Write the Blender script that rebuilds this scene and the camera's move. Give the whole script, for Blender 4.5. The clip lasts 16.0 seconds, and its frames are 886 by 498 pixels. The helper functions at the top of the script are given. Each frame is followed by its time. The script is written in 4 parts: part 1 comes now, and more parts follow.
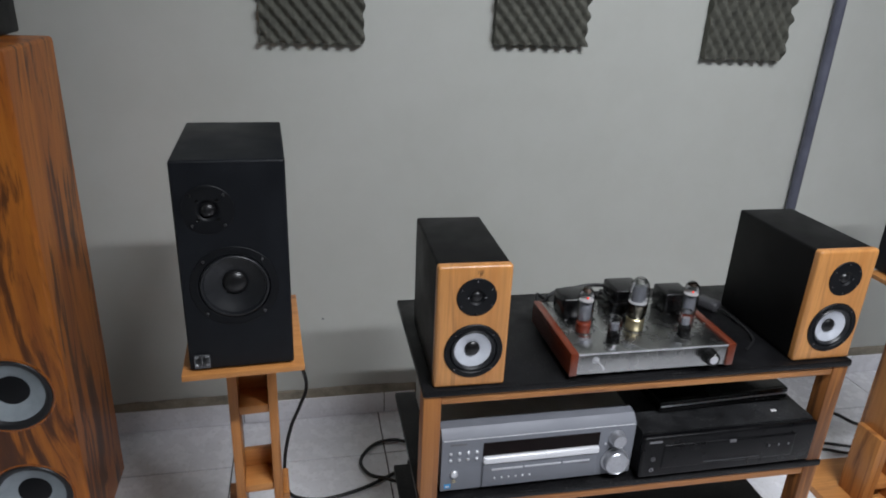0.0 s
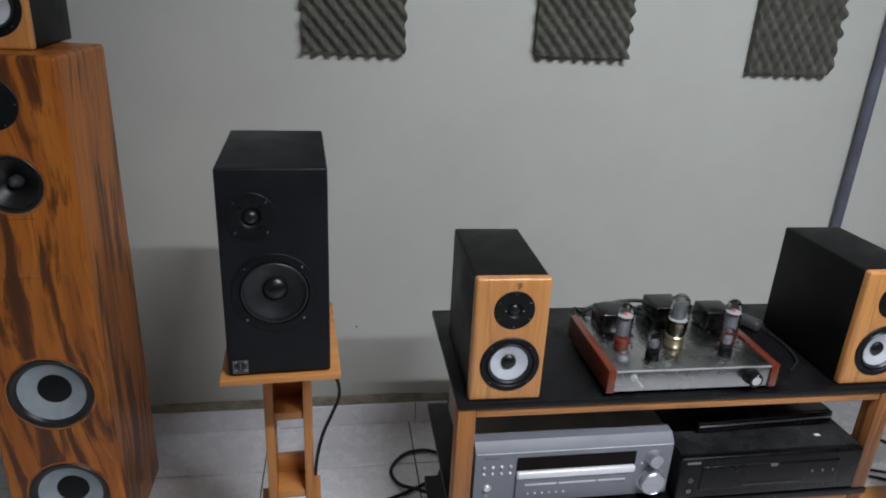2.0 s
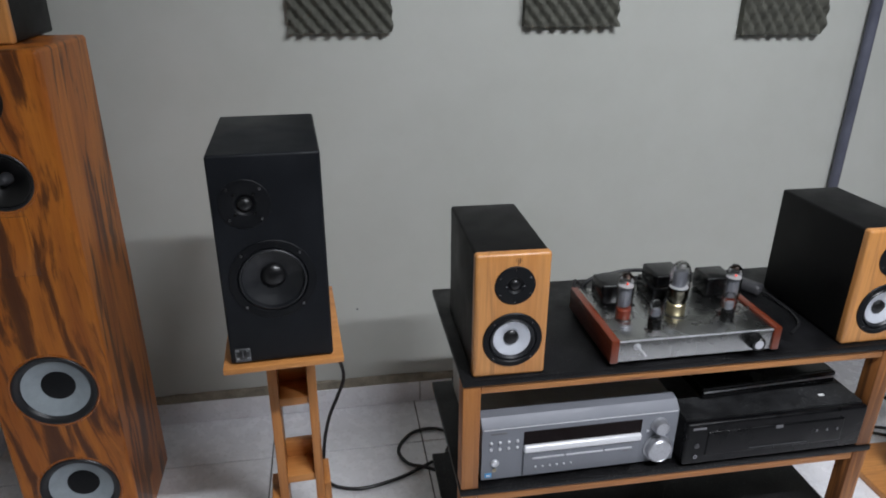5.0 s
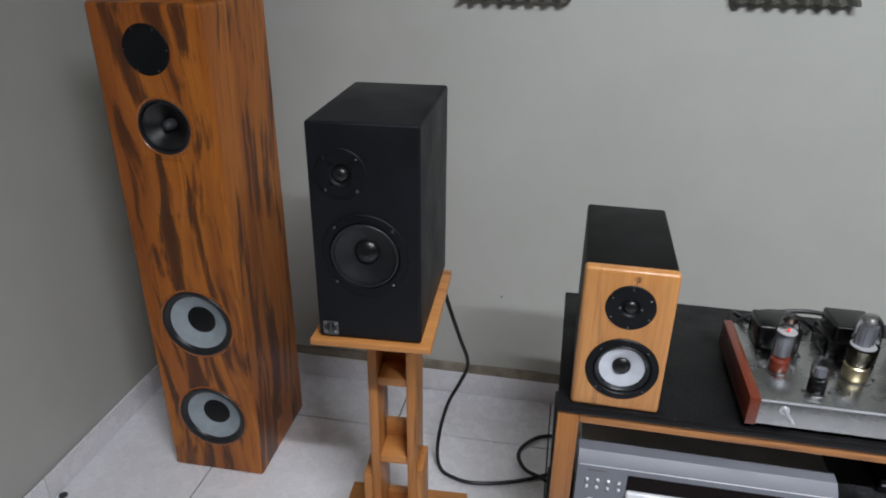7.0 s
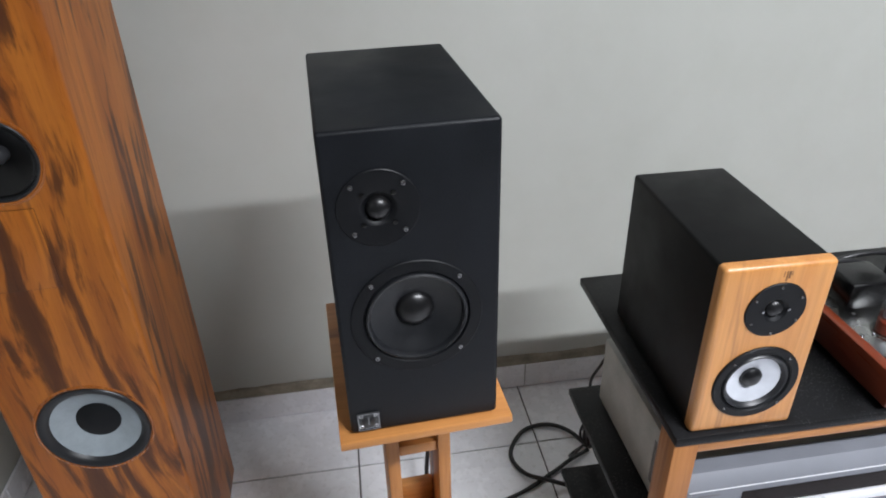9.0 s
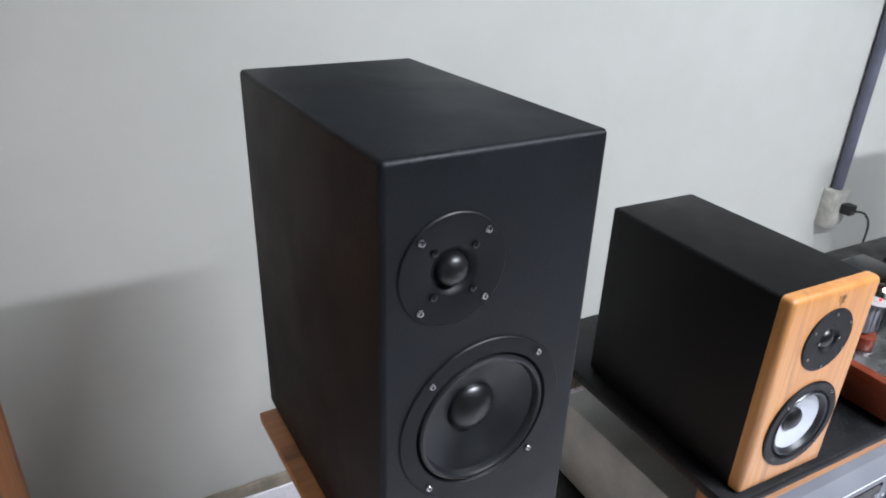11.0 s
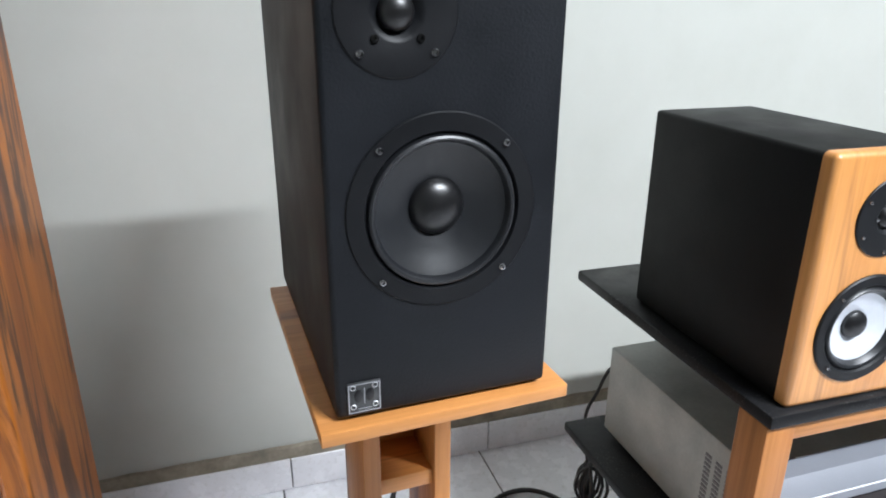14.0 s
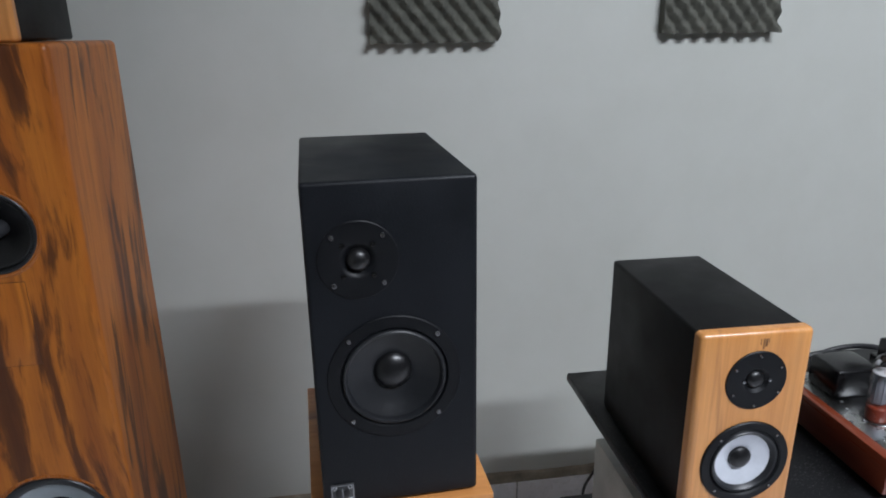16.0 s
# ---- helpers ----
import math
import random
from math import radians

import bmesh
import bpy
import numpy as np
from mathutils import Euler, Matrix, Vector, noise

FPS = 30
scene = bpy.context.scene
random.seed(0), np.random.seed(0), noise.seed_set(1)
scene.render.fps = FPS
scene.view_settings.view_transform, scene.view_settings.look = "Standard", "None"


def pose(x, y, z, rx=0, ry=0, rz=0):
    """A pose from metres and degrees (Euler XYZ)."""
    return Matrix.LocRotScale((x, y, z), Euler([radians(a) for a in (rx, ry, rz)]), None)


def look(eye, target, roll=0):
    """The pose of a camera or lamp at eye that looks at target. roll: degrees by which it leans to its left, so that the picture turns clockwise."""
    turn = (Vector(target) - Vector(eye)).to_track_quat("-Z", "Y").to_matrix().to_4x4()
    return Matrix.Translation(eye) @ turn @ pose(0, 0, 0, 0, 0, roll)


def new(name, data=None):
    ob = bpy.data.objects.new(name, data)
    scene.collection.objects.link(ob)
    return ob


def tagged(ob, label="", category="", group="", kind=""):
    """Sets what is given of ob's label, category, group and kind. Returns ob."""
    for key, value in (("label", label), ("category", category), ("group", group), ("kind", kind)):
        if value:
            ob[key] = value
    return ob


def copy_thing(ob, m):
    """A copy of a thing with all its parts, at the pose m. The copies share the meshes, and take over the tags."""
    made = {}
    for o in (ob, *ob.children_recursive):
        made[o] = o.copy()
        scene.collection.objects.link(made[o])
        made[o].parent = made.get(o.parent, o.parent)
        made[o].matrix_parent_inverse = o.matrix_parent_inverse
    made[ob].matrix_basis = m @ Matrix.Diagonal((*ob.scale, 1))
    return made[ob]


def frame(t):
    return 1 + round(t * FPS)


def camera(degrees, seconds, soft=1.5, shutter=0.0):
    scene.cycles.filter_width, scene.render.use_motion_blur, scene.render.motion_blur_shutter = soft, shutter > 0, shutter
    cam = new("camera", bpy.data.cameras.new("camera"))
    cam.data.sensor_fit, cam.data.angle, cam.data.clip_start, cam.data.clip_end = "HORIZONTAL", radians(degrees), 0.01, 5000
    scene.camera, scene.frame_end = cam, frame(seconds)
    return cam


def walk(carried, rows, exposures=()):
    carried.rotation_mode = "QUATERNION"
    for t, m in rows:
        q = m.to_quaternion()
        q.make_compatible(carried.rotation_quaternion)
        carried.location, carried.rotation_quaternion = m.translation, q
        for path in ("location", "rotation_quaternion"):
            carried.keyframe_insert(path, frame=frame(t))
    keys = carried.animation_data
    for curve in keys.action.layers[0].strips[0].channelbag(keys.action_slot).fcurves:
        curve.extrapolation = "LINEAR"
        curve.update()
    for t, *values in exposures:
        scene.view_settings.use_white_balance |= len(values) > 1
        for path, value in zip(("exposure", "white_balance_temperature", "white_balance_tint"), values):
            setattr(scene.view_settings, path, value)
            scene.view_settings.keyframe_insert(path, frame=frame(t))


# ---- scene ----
cam = camera(67.0, 16.0, soft=1.9)
PATH = [
    (0, (0.078, 0.245, 1.335), (0.475, 2.057, 0.59), 2.6),
    (0.5, (0.076, 0.224, 1.332), (0.483, 2.027, 0.568), 3.0),
    (1, (0.076, 0.22, 1.338), (0.443, 2.036, 0.585), 2.8),
    (1.5, (0.073, 0.221, 1.342), (0.456, 2.047, 0.622), 2.6),
    (2, (0.063, 0.254, 1.337), (0.373, 2.092, 0.612), 2.9),
    (2.5, (0.057, 0.25, 1.33), (0.411, 2.074, 0.59), 2.8),
    (3, (0.064, 0.249, 1.343), (0.424, 2.076, 0.614), 1.3),
    (3.5, (0.077, 0.249, 1.332), (0.39, 2.086, 0.604), -0.7),
    (5.8, (0.058, 0.285, 1.334), (0.346, 2.078, 0.497), 1.7),
    (6, (0.092, 0.294, 1.313), (0.283, 2.095, 0.465), 1.5),
    (6.5, (0.171, 0.336, 1.316), (0.148, 2.16, 0.496), 1.1),
    (7, (0.26, 0.387, 1.312), (-0.071, 2.166, 0.46), 0.7),
    (7.5, (0.254, 0.421, 1.317), (-0.297, 2.118, 0.415), -1.3),
    (8, (0.09, 0.506, 1.304), (-0.193, 2.281, 0.426), -2.7),
    (8.5, (-0.064, 0.585, 1.299), (0.002, 2.323, 0.312), -4.4),
    (9, (-0.098, 0.735, 1.272), (0.14, 2.441, 0.256), -1.6),
    (9.2, (-0.107, 0.796, 1.266), (0.155, 2.489, 0.238), -0.7),
    (11.3, (-0.284, 0.983, 1.155), (0.611, 2.556, 0.302), 2.0),
    (11.5, (-0.281, 0.983, 1.138), (0.608, 2.559, 0.286), 2.2),
    (12, (-0.279, 0.982, 1.099), (0.619, 2.551, 0.245), 3.0),
    (12.5, (-0.265, 0.965, 1.071), (0.593, 2.549, 0.201), 1.9),
    (13, (-0.244, 0.946, 1.046), (0.517, 2.584, 0.186), 1.0),
    (13.5, (-0.222, 0.909, 1.018), (0.429, 2.622, 0.216), -0.4),
    (14, (-0.188, 0.884, 0.978), (0.381, 2.672, 0.286), 0.3),
    (14.5, (-0.171, 0.846, 0.955), (0.358, 2.685, 0.375), 0.2),
    (15, (-0.14, 0.804, 1.019), (0.238, 2.678, 0.431), 1.2),
    (15.5, (-0.108, 0.745, 1.115), (0.261, 2.628, 0.55), -0.4),
    (16, (-0.087, 0.677, 1.196), (0.191, 2.556, 0.57), -0.8),
]
EXPOSURES = [(0.0, -0.76, 6420, 11), (6.5, -0.69, 6420, 11), (7.0, -0.61, 6450, 11), (7.5, -0.21, 6450, 11), (8.0, -0.11, 6450, 11), (9.0, -0.06, 6450, 11), (11.5, 0.46, 6180, 12), (12.5, 0.87, 6330, 5), (13.5, 0.76, 6400, 4), (14.0, 0.60, 6270, 8), (14.5, 0.49, 6300, 9), (15.0, 0.25, 6200, 11), (15.5, -0.18, 6320, 11), (16.0, -0.45, 6150, 11)]
walk(cam, [(t, look(eye, target, roll)) for t, eye, target, roll in PATH], EXPOSURES)


# ---- light ----
world = bpy.data.worlds.new("world")
scene.world = world
world.use_nodes = True
world.node_tree.nodes["Background"].inputs["Color"].default_value = (0.75, 0.85, 1.0, 1)
world.node_tree.nodes["Background"].inputs["Strength"].default_value = 0.05


def area_lamp(name, m, sx, sy, watts, colour, spread=180):
    lamp = bpy.data.lights.new(name, "AREA")
    lamp.shape, lamp.size, lamp.size_y, lamp.energy, lamp.color = "RECTANGLE", sx, sy, watts, colour
    lamp.spread = math.radians(spread)
    ob = new(name, lamp)
    ob.matrix_world = m
    return ob


# the ceiling tube, and an added bluish fill lamp at the room's far end
area_lamp("ceiling_tube_light", pose(1.04, 0.05, 2.50, 36, 0, 0), 1.2, 0.06, 44, (0.915, 0.945, 1.0), 118)
area_lamp("ceiling_tube_upper_light", pose(1.04, 0.05, 2.53, 180, 0, 0), 1.2, 0.06, 14, (0.915, 0.945, 1.0))
area_lamp("far_fill_light", pose(1.1, -4.55, 1.25, 90, 0, 0), 0.9, 2.0, 0.5, (0.85, 0.93, 1.0))


# ---- materials ----
def material(name):
    m = bpy.data.materials.new(name)
    m.use_nodes = True
    return m, m.node_tree.nodes, m.node_tree.links, m.node_tree.nodes["Principled BSDF"]


def noise_tex(n, l, scale, detail=4.0, rough=0.55, stretch=(1, 1, 1), distort=0.0):
    tc, mp, tx = n.new("ShaderNodeTexCoord"), n.new("ShaderNodeMapping"), n.new("ShaderNodeTexNoise")
    mp.inputs["Scale"].default_value = stretch
    tx.inputs["Scale"].default_value, tx.inputs["Detail"].default_value = scale, detail
    tx.inputs["Roughness"].default_value, tx.inputs["Distortion"].default_value = rough, distort
    l.new(tc.outputs["Object"], mp.inputs["Vector"])
    l.new(mp.outputs["Vector"], tx.inputs["Vector"])
    return tx


def ramp(n, l, source, stops):
    r = n.new("ShaderNodeValToRGB")
    e = r.color_ramp.elements
    while len(e) < len(stops):
        e.new(0.5)
    for el, (p, c) in zip(e, stops):
        el.position, el.color = p, (*c, 1) if len(c) == 3 else c
    l.new(source, r.inputs["Fac"])
    return r


def mix(n, l, a, b, fac, mode="MIX"):
    m = n.new("ShaderNodeMix")
    m.data_type, m.blend_type = "RGBA", mode
    for k, v in ((6, a), (7, b), (0, fac)):
        if isinstance(v, (int, float)):
            m.inputs[k].default_value = v
        elif isinstance(v, tuple):
            m.inputs[k].default_value = (*v, 1)
        else:
            l.new(v, m.inputs[k])
    return m.outputs[2]


def bump(n, l, b, source, strength, distance):
    bp = n.new("ShaderNodeBump")
    bp.inputs["Strength"].default_value, bp.inputs["Distance"].default_value = strength, distance
    l.new(source, bp.inputs["Height"])
    l.new(bp.outputs["Normal"], b.inputs["Normal"])


def surface(name, colour, rough, metal=0.0, vary=0.25, scale=12.0, fine=220.0, relief=0.15, depth=0.0006, rough_vary=0.12, coat=0.0, spec=0.5, dust=0.0):
    """A plain material with two scales of variation and fine relief; dust adds pale specks and lint."""
    m, n, l, b = material(name)
    big, small = noise_tex(n, l, scale, 5), noise_tex(n, l, fine, 3)
    lo, hi = tuple(c * (1 - vary) for c in colour), tuple(min(1, c * (1 + vary)) for c in colour)
    c1 = ramp(n, l, big.outputs["Fac"], [(0.3, lo), (0.7, hi)])
    c2 = ramp(n, l, small.outputs["Fac"], [(0.3, (1 - vary * 0.5,) * 3), (0.7, (1, 1, 1))])
    c = mix(n, l, c1.outputs["Color"], c2.outputs["Color"], 1.0, "MULTIPLY")
    if dust:
        speck, drift = noise_tex(n, l, 330, 2, 0.6), noise_tex(n, l, 11, 4, 0.6, distort=0.5)
        k = ramp(n, l, speck.outputs["Fac"], [(0.58, (0, 0, 0)), (0.70, (1, 1, 1))])
        z = ramp(n, l, drift.outputs["Fac"], [(0.42, (0.08, 0.08, 0.08)), (0.66, (1, 1, 1))])
        c = mix(n, l, c, (0.10 * dust, 0.10 * dust, 0.098 * dust), mix(n, l, k.outputs["Color"], z.outputs["Color"], 1.0, "MULTIPLY"))
    l.new(c, b.inputs["Base Color"])
    rr = ramp(n, l, big.outputs["Fac"], [(0.25, (max(0.02, rough - rough_vary),) * 3), (0.75, (min(1, rough + rough_vary),) * 3)])
    l.new(rr.outputs["Color"], b.inputs["Roughness"])
    b.inputs["Metallic"].default_value, b.inputs["Coat Weight"].default_value = metal, coat
    b.inputs["Specular IOR Level"].default_value = spec
    if relief:
        bump(n, l, b, small.outputs["Fac"], relief, depth)
    return m


def wood(name, light, mid, dark, streak=0.5, gloss=0.35, along=2, scale=1.0, coat=0.0, wave=1.2):
    """Timber with long grain: fine fibres, broad colour bands, and dark tapering streaks."""
    m, n, l, b = material(name)
    def stretch(across, grain):
        s = [across * scale] * 3
        s[along] = grain * scale
        return tuple(s)
    band = noise_tex(n, l, 1.0, 3, 0.5, stretch(16, 1.1), 0.4)
    fibre = noise_tex(n, l, 1.0, 6, 0.7, stretch(170, 6), 0.2)
    dark_tx = noise_tex(n, l, 1.0, 4, 0.55, stretch(20, 1.7), wave)
    vein = noise_tex(n, l, 1.0, 3, 0.6, stretch(60, 2.0), 0.8)
    base = ramp(n, l, band.outputs["Fac"], [(0.3, mid), (0.55, light), (0.75, mid)])
    fib = ramp(n, l, fibre.outputs["Fac"], [(0.3, (0.72, 0.68, 0.62)), (0.6, (1, 1, 1))])
    a = mix(n, l, base.outputs["Color"], fib.outputs["Color"], 0.75, "MULTIPLY")
    e = 0.64 - 0.13 * streak
    st = ramp(n, l, dark_tx.outputs["Fac"], [(e - 0.035, (0, 0, 0)), (e + 0.07, (1, 1, 1))])
    ve = ramp(n, l, vein.outputs["Fac"], [(0.56, (0, 0, 0)), (0.72, (1, 1, 1))])
    mm = n.new("ShaderNodeMath")
    mm.operation, mm.inputs[1].default_value = "MULTIPLY", 0.8
    l.new(st.outputs["Color"], mm.inputs[0])
    c = mix(n, l, a, dark, mm.outputs[0])
    m2 = n.new("ShaderNodeMath")
    m2.operation, m2.inputs[1].default_value = "MULTIPLY", 0.45 * min(1.0, streak * 2)
    l.new(ve.outputs["Color"], m2.inputs[0])
    c = mix(n, l, c, dark, m2.outputs[0])
    l.new(c, b.inputs["Base Color"])
    rr = ramp(n, l, fibre.outputs["Fac"], [(0.3, (gloss + 0.1,) * 3), (0.7, (gloss - 0.06,) * 3)])
    l.new(rr.outputs["Color"], b.inputs["Roughness"])
    b.inputs["Coat Weight"].default_value, b.inputs["Coat Roughness"].default_value = coat, 0.18
    bump(n, l, b, fibre.outputs["Fac"], 0.12, 0.0005)
    return m


def tigerwood():
    """Orange-brown lacquered timber with flame-like dark figure along the grain (z)."""
    m, n, l, b = material("tigerwood")
    warp = noise_tex(n, l, 1.0, 2, 0.5, (5, 5, 1.6))
    tc, mp, add = n.new("ShaderNodeTexCoord"), n.new("ShaderNodeMapping"), n.new("ShaderNodeVectorMath")
    mp.inputs["Rotation"].default_value = (0.07, 0.06, 0.3)
    mp.inputs["Location"].default_value = (0.43, 1.27, 0.31)
    l.new(tc.outputs["Object"], mp.inputs["Vector"])
    sc = n.new("ShaderNodeVectorMath")
    sc.operation, sc.inputs["Scale"].default_value = "SCALE", 0.13
    l.new(warp.outputs["Color"], sc.inputs[0])
    add.operation = "ADD"
    l.new(mp.outputs["Vector"], add.inputs[0])
    l.new(sc.outputs["Vector"], add.inputs[1])
    def warped(stretch, detail, rough):
        m2, tx = n.new("ShaderNodeMapping"), n.new("ShaderNodeTexNoise")
        m2.inputs["Scale"].default_value = stretch
        tx.inputs["Scale"].default_value, tx.inputs["Detail"].default_value, tx.inputs["Roughness"].default_value = 1.0, detail, rough
        l.new(add.outputs["Vector"], m2.inputs["Vector"])
        l.new(m2.outputs["Vector"], tx.inputs["Vector"])
        return tx
    band, flame, line = warped((10, 10, 0.6), 3, 0.5), warped((24, 24, 2.1), 5, 0.58), warped((70, 70, 1.5), 4, 0.6)
    broad, fibre, pores = warped((5.5, 5.5, 0.8), 2, 0.5), noise_tex(n, l, 1.0, 6, 0.7, (190, 190, 7)), noise_tex(n, l, 1.0, 2, 0.5, (420, 420, 26))
    base = ramp(n, l, band.outputs["Fac"], [(0.30, (0.23, 0.060, 0.009)), (0.46, (0.38, 0.110, 0.0125)), (0.60, (0.49, 0.158, 0.018)), (0.74, (0.31, 0.090, 0.0125))])
    fib = ramp(n, l, fibre.outputs["Fac"], [(0.3, (0.78, 0.74, 0.69)), (0.6, (1, 1, 1))])
    c = mix(n, l, base.outputs["Color"], fib.outputs["Color"], 0.7, "MULTIPLY")
    ln = ramp(n, l, line.outputs["Fac"], [(0.54, (0, 0, 0)), (0.70, (0.55, 0.55, 0.55))])
    c = mix(n, l, c, (0.150, 0.046, 0.010), ln.outputs["Color"])
    # the dark figure gathers in broad zones and leaves plain timber between them
    joined = n.new("ShaderNodeMath")
    joined.operation, joined.inputs[1].default_value = "MULTIPLY_ADD", 0.22
    l.new(broad.outputs["Fac"], joined.inputs[0])
    l.new(flame.outputs["Fac"], joined.inputs[2])
    fl = ramp(n, l, joined.outputs[0], [(0.622, (0, 0, 0)), (0.660, (0.50, 0.50, 0.50)), (0.692, (0.84, 0.84, 0.84)), (0.780, (0.94, 0.94, 0.94))])
    streak = mix(n, l, (0.092, 0.026, 0.007), (0.036, 0.011, 0.005), fibre.outputs["Fac"])
    c = mix(n, l, c, streak, fl.outputs["Color"])
    po = ramp(n, l, pores.outputs["Fac"], [(0.30, (0.62, 0.58, 0.54)), (0.40, (1, 1, 1))])
    c = mix(n, l, c, po.outputs["Color"], 0.5, "MULTIPLY")
    l.new(c, b.inputs["Base Color"])
    b.inputs["Roughness"].default_value = 0.42
    b.inputs["Specular IOR Level"].default_value = 0.35
    b.inputs["Coat Weight"].default_value, b.inputs["Coat Roughness"].default_value = 0.22, 0.2
    bump(n, l, b, fibre.outputs["Fac"], 0.10, 0.0005)
    return m


def paint_wall():
    m, n, l, b = material("wall_paint")
    big, mid, fine = noise_tex(n, l, 1.3, 4), noise_tex(n, l, 9, 6, 0.65), noise_tex(n, l, 260, 3)
    c1 = ramp(n, l, big.outputs["Fac"], [(0.3, (0.458, 0.468, 0.431)), (0.7, (0.508, 0.518, 0.480))])
    c2 = ramp(n, l, mid.outputs["Fac"], [(0.25, (0.955, 0.955, 0.945)), (0.6, (1, 1, 1))])
    l.new(mix(n, l, c1.outputs["Color"], c2.outputs["Color"], 1.0, "MULTIPLY"), b.inputs["Base Color"])
    b.inputs["Roughness"].default_value = 0.55
    a = mix(n, l, mid.outputs["Fac"], fine.outputs["Fac"], 0.35)
    bump(n, l, b, a, 0.22, 0.002)
    return m


def ceramic(name, tone):
    """Glazed tile: a faint cloudy print, a slight difference from tile to tile, smudged gloss."""
    m, n, l, b = material(name)
    big, smudge, fine = noise_tex(n, l, 7, 6, 0.7, (1, 1.6, 1), 0.6), noise_tex(n, l, 22, 4), noise_tex(n, l, 90, 4)
    info = n.new("ShaderNodeObjectInfo")
    c1 = ramp(n, l, big.outputs["Fac"], [(0.32, tuple(t * 0.93 for t in tone)), (0.62, tone)])
    c2 = ramp(n, l, fine.outputs["Fac"], [(0.28, (0.86, 0.85, 0.83)), (0.45, (1, 1, 1))])
    c3 = ramp(n, l, info.outputs["Random"], [(0.0, (0.97, 0.97, 0.975)), (1.0, (1, 1, 1))])
    c = mix(n, l, c1.outputs["Color"], c2.outputs["Color"], 0.8, "MULTIPLY")
    l.new(mix(n, l, c, c3.outputs["Color"], 1.0, "MULTIPLY"), b.inputs["Base Color"])
    rr = ramp(n, l, smudge.outputs["Fac"], [(0.3, (0.16,) * 3), (0.7, (0.36,) * 3)])
    l.new(rr.outputs["Color"], b.inputs["Roughness"])
    bump(n, l, b, big.outputs["Fac"], 0.08, 0.001)
    return m


def thin_glass():
    m, n, l, b = material("tube_glass")
    n.remove(b)
    tr, gl, lw, mx = n.new("ShaderNodeBsdfTransparent"), n.new("ShaderNodeBsdfGlossy"), n.new("ShaderNodeLayerWeight"), n.new("ShaderNodeMixShader")
    tr.inputs["Color"].default_value = (0.96, 0.965, 0.97, 1)
    gl.inputs["Roughness"].default_value = 0.04
    lw.inputs["Blend"].default_value = 0.31
    less = n.new("ShaderNodeMath")
    less.operation, less.inputs[1].default_value = "MULTIPLY", 0.8
    l.new(lw.outputs["Fresnel"], less.inputs[0])
    l.new(less.outputs[0], mx.inputs["Fac"])
    l.new(tr.outputs[0], mx.inputs[1])
    l.new(gl.outputs[0], mx.inputs[2])
    l.new(mx.outputs[0], n["Material Output"].inputs["Surface"])
    return m


def glow(name, colour, strength):
    m, n, l, b = material(name)
    b.inputs["Base Color"].default_value = (*colour, 1)
    b.inputs["Emission Color"].default_value, b.inputs["Emission Strength"].default_value = (*colour, 1), strength
    return m


M_WALL = paint_wall()
M_CEIL = surface("ceiling_paint", (0.78, 0.78, 0.76), 0.7, vary=0.06)
M_TILE = ceramic("floor_tile_glaze", (0.90, 0.90, 0.93))
M_SKIRT = ceramic("skirting_tile_glaze", (0.90, 0.90, 0.93))
M_GROUT = surface("grout", (0.11, 0.105, 0.10), 0.9, vary=0.3, scale=30)
M_PLASTER = surface("bare_plaster", (0.30, 0.265, 0.205), 0.9, vary=0.35, scale=18, fine=120, relief=0.4, depth=0.002)
M_TIGER = tigerwood()
M_BAFFLE = wood("pale_hardwood", (0.62, 0.285, 0.085), (0.53, 0.220, 0.058), (0.26, 0.110, 0.038), 0.24, 0.36, coat=0.45)
M_STAND = wood("stand_wood", (0.55, 0.235, 0.066), (0.44, 0.172, 0.044), (0.13, 0.042, 0.015), 0.4, 0.42, along=2, coat=0.1)
M_PLATE = wood("stand_plate_wood", (0.62, 0.275, 0.080), (0.52, 0.208, 0.055), (0.22, 0.08, 0.026), 0.14, 0.42, along=0, coat=0.1)
M_RACKWOOD = wood("rack_wood", (0.43, 0.175, 0.048), (0.34, 0.125, 0.032), (0.10, 0.036, 0.014), 0.55, 0.45, along=2)
M_RAILWOOD = wood("rail_wood", (0.50, 0.215, 0.065), (0.41, 0.16, 0.044), (0.14, 0.05, 0.018), 0.4, 0.45, along=0)
M_REDWOOD = wood("red_wood", (0.165, 0.030, 0.010), (0.115, 0.021, 0.0075), (0.07, 0.014, 0.006), 0.2, 0.3, along=1, coat=0.3)
M_VINYL = surface("black_vinyl", (0.0050, 0.0063, 0.0088), 0.48, spec=0.27, vary=0.35, scale=9, fine=440, relief=0.45, depth=0.0008)
M_VINYL2 = surface("black_wood_grain_vinyl", (0.0042, 0.0042, 0.0044), 0.52, spec=0.22, vary=0.3, scale=10, fine=560, relief=0.45, depth=0.0006)
M_RUBBER = surface("black_rubber", (0.0105, 0.0115, 0.0138), 0.40, vary=0.15, relief=0.05)
M_FLANGE = surface("black_moulded_plastic", (0.0038, 0.0044, 0.0058), 0.48, spec=0.26, vary=0.2, fine=600, relief=0.2)
M_CONE = surface("black_polypropylene_cone", (0.0074, 0.0085, 0.0108), 0.46, vary=0.2, relief=0.05)
M_DOME = surface("soft_dome", (0.0065, 0.0065, 0.0072), 0.33, vary=0.1, relief=0.0)
M_MIDCONE = surface("matt_black_cone", (0.0036, 0.0036, 0.0040), 0.36, vary=0.2, relief=0.05)
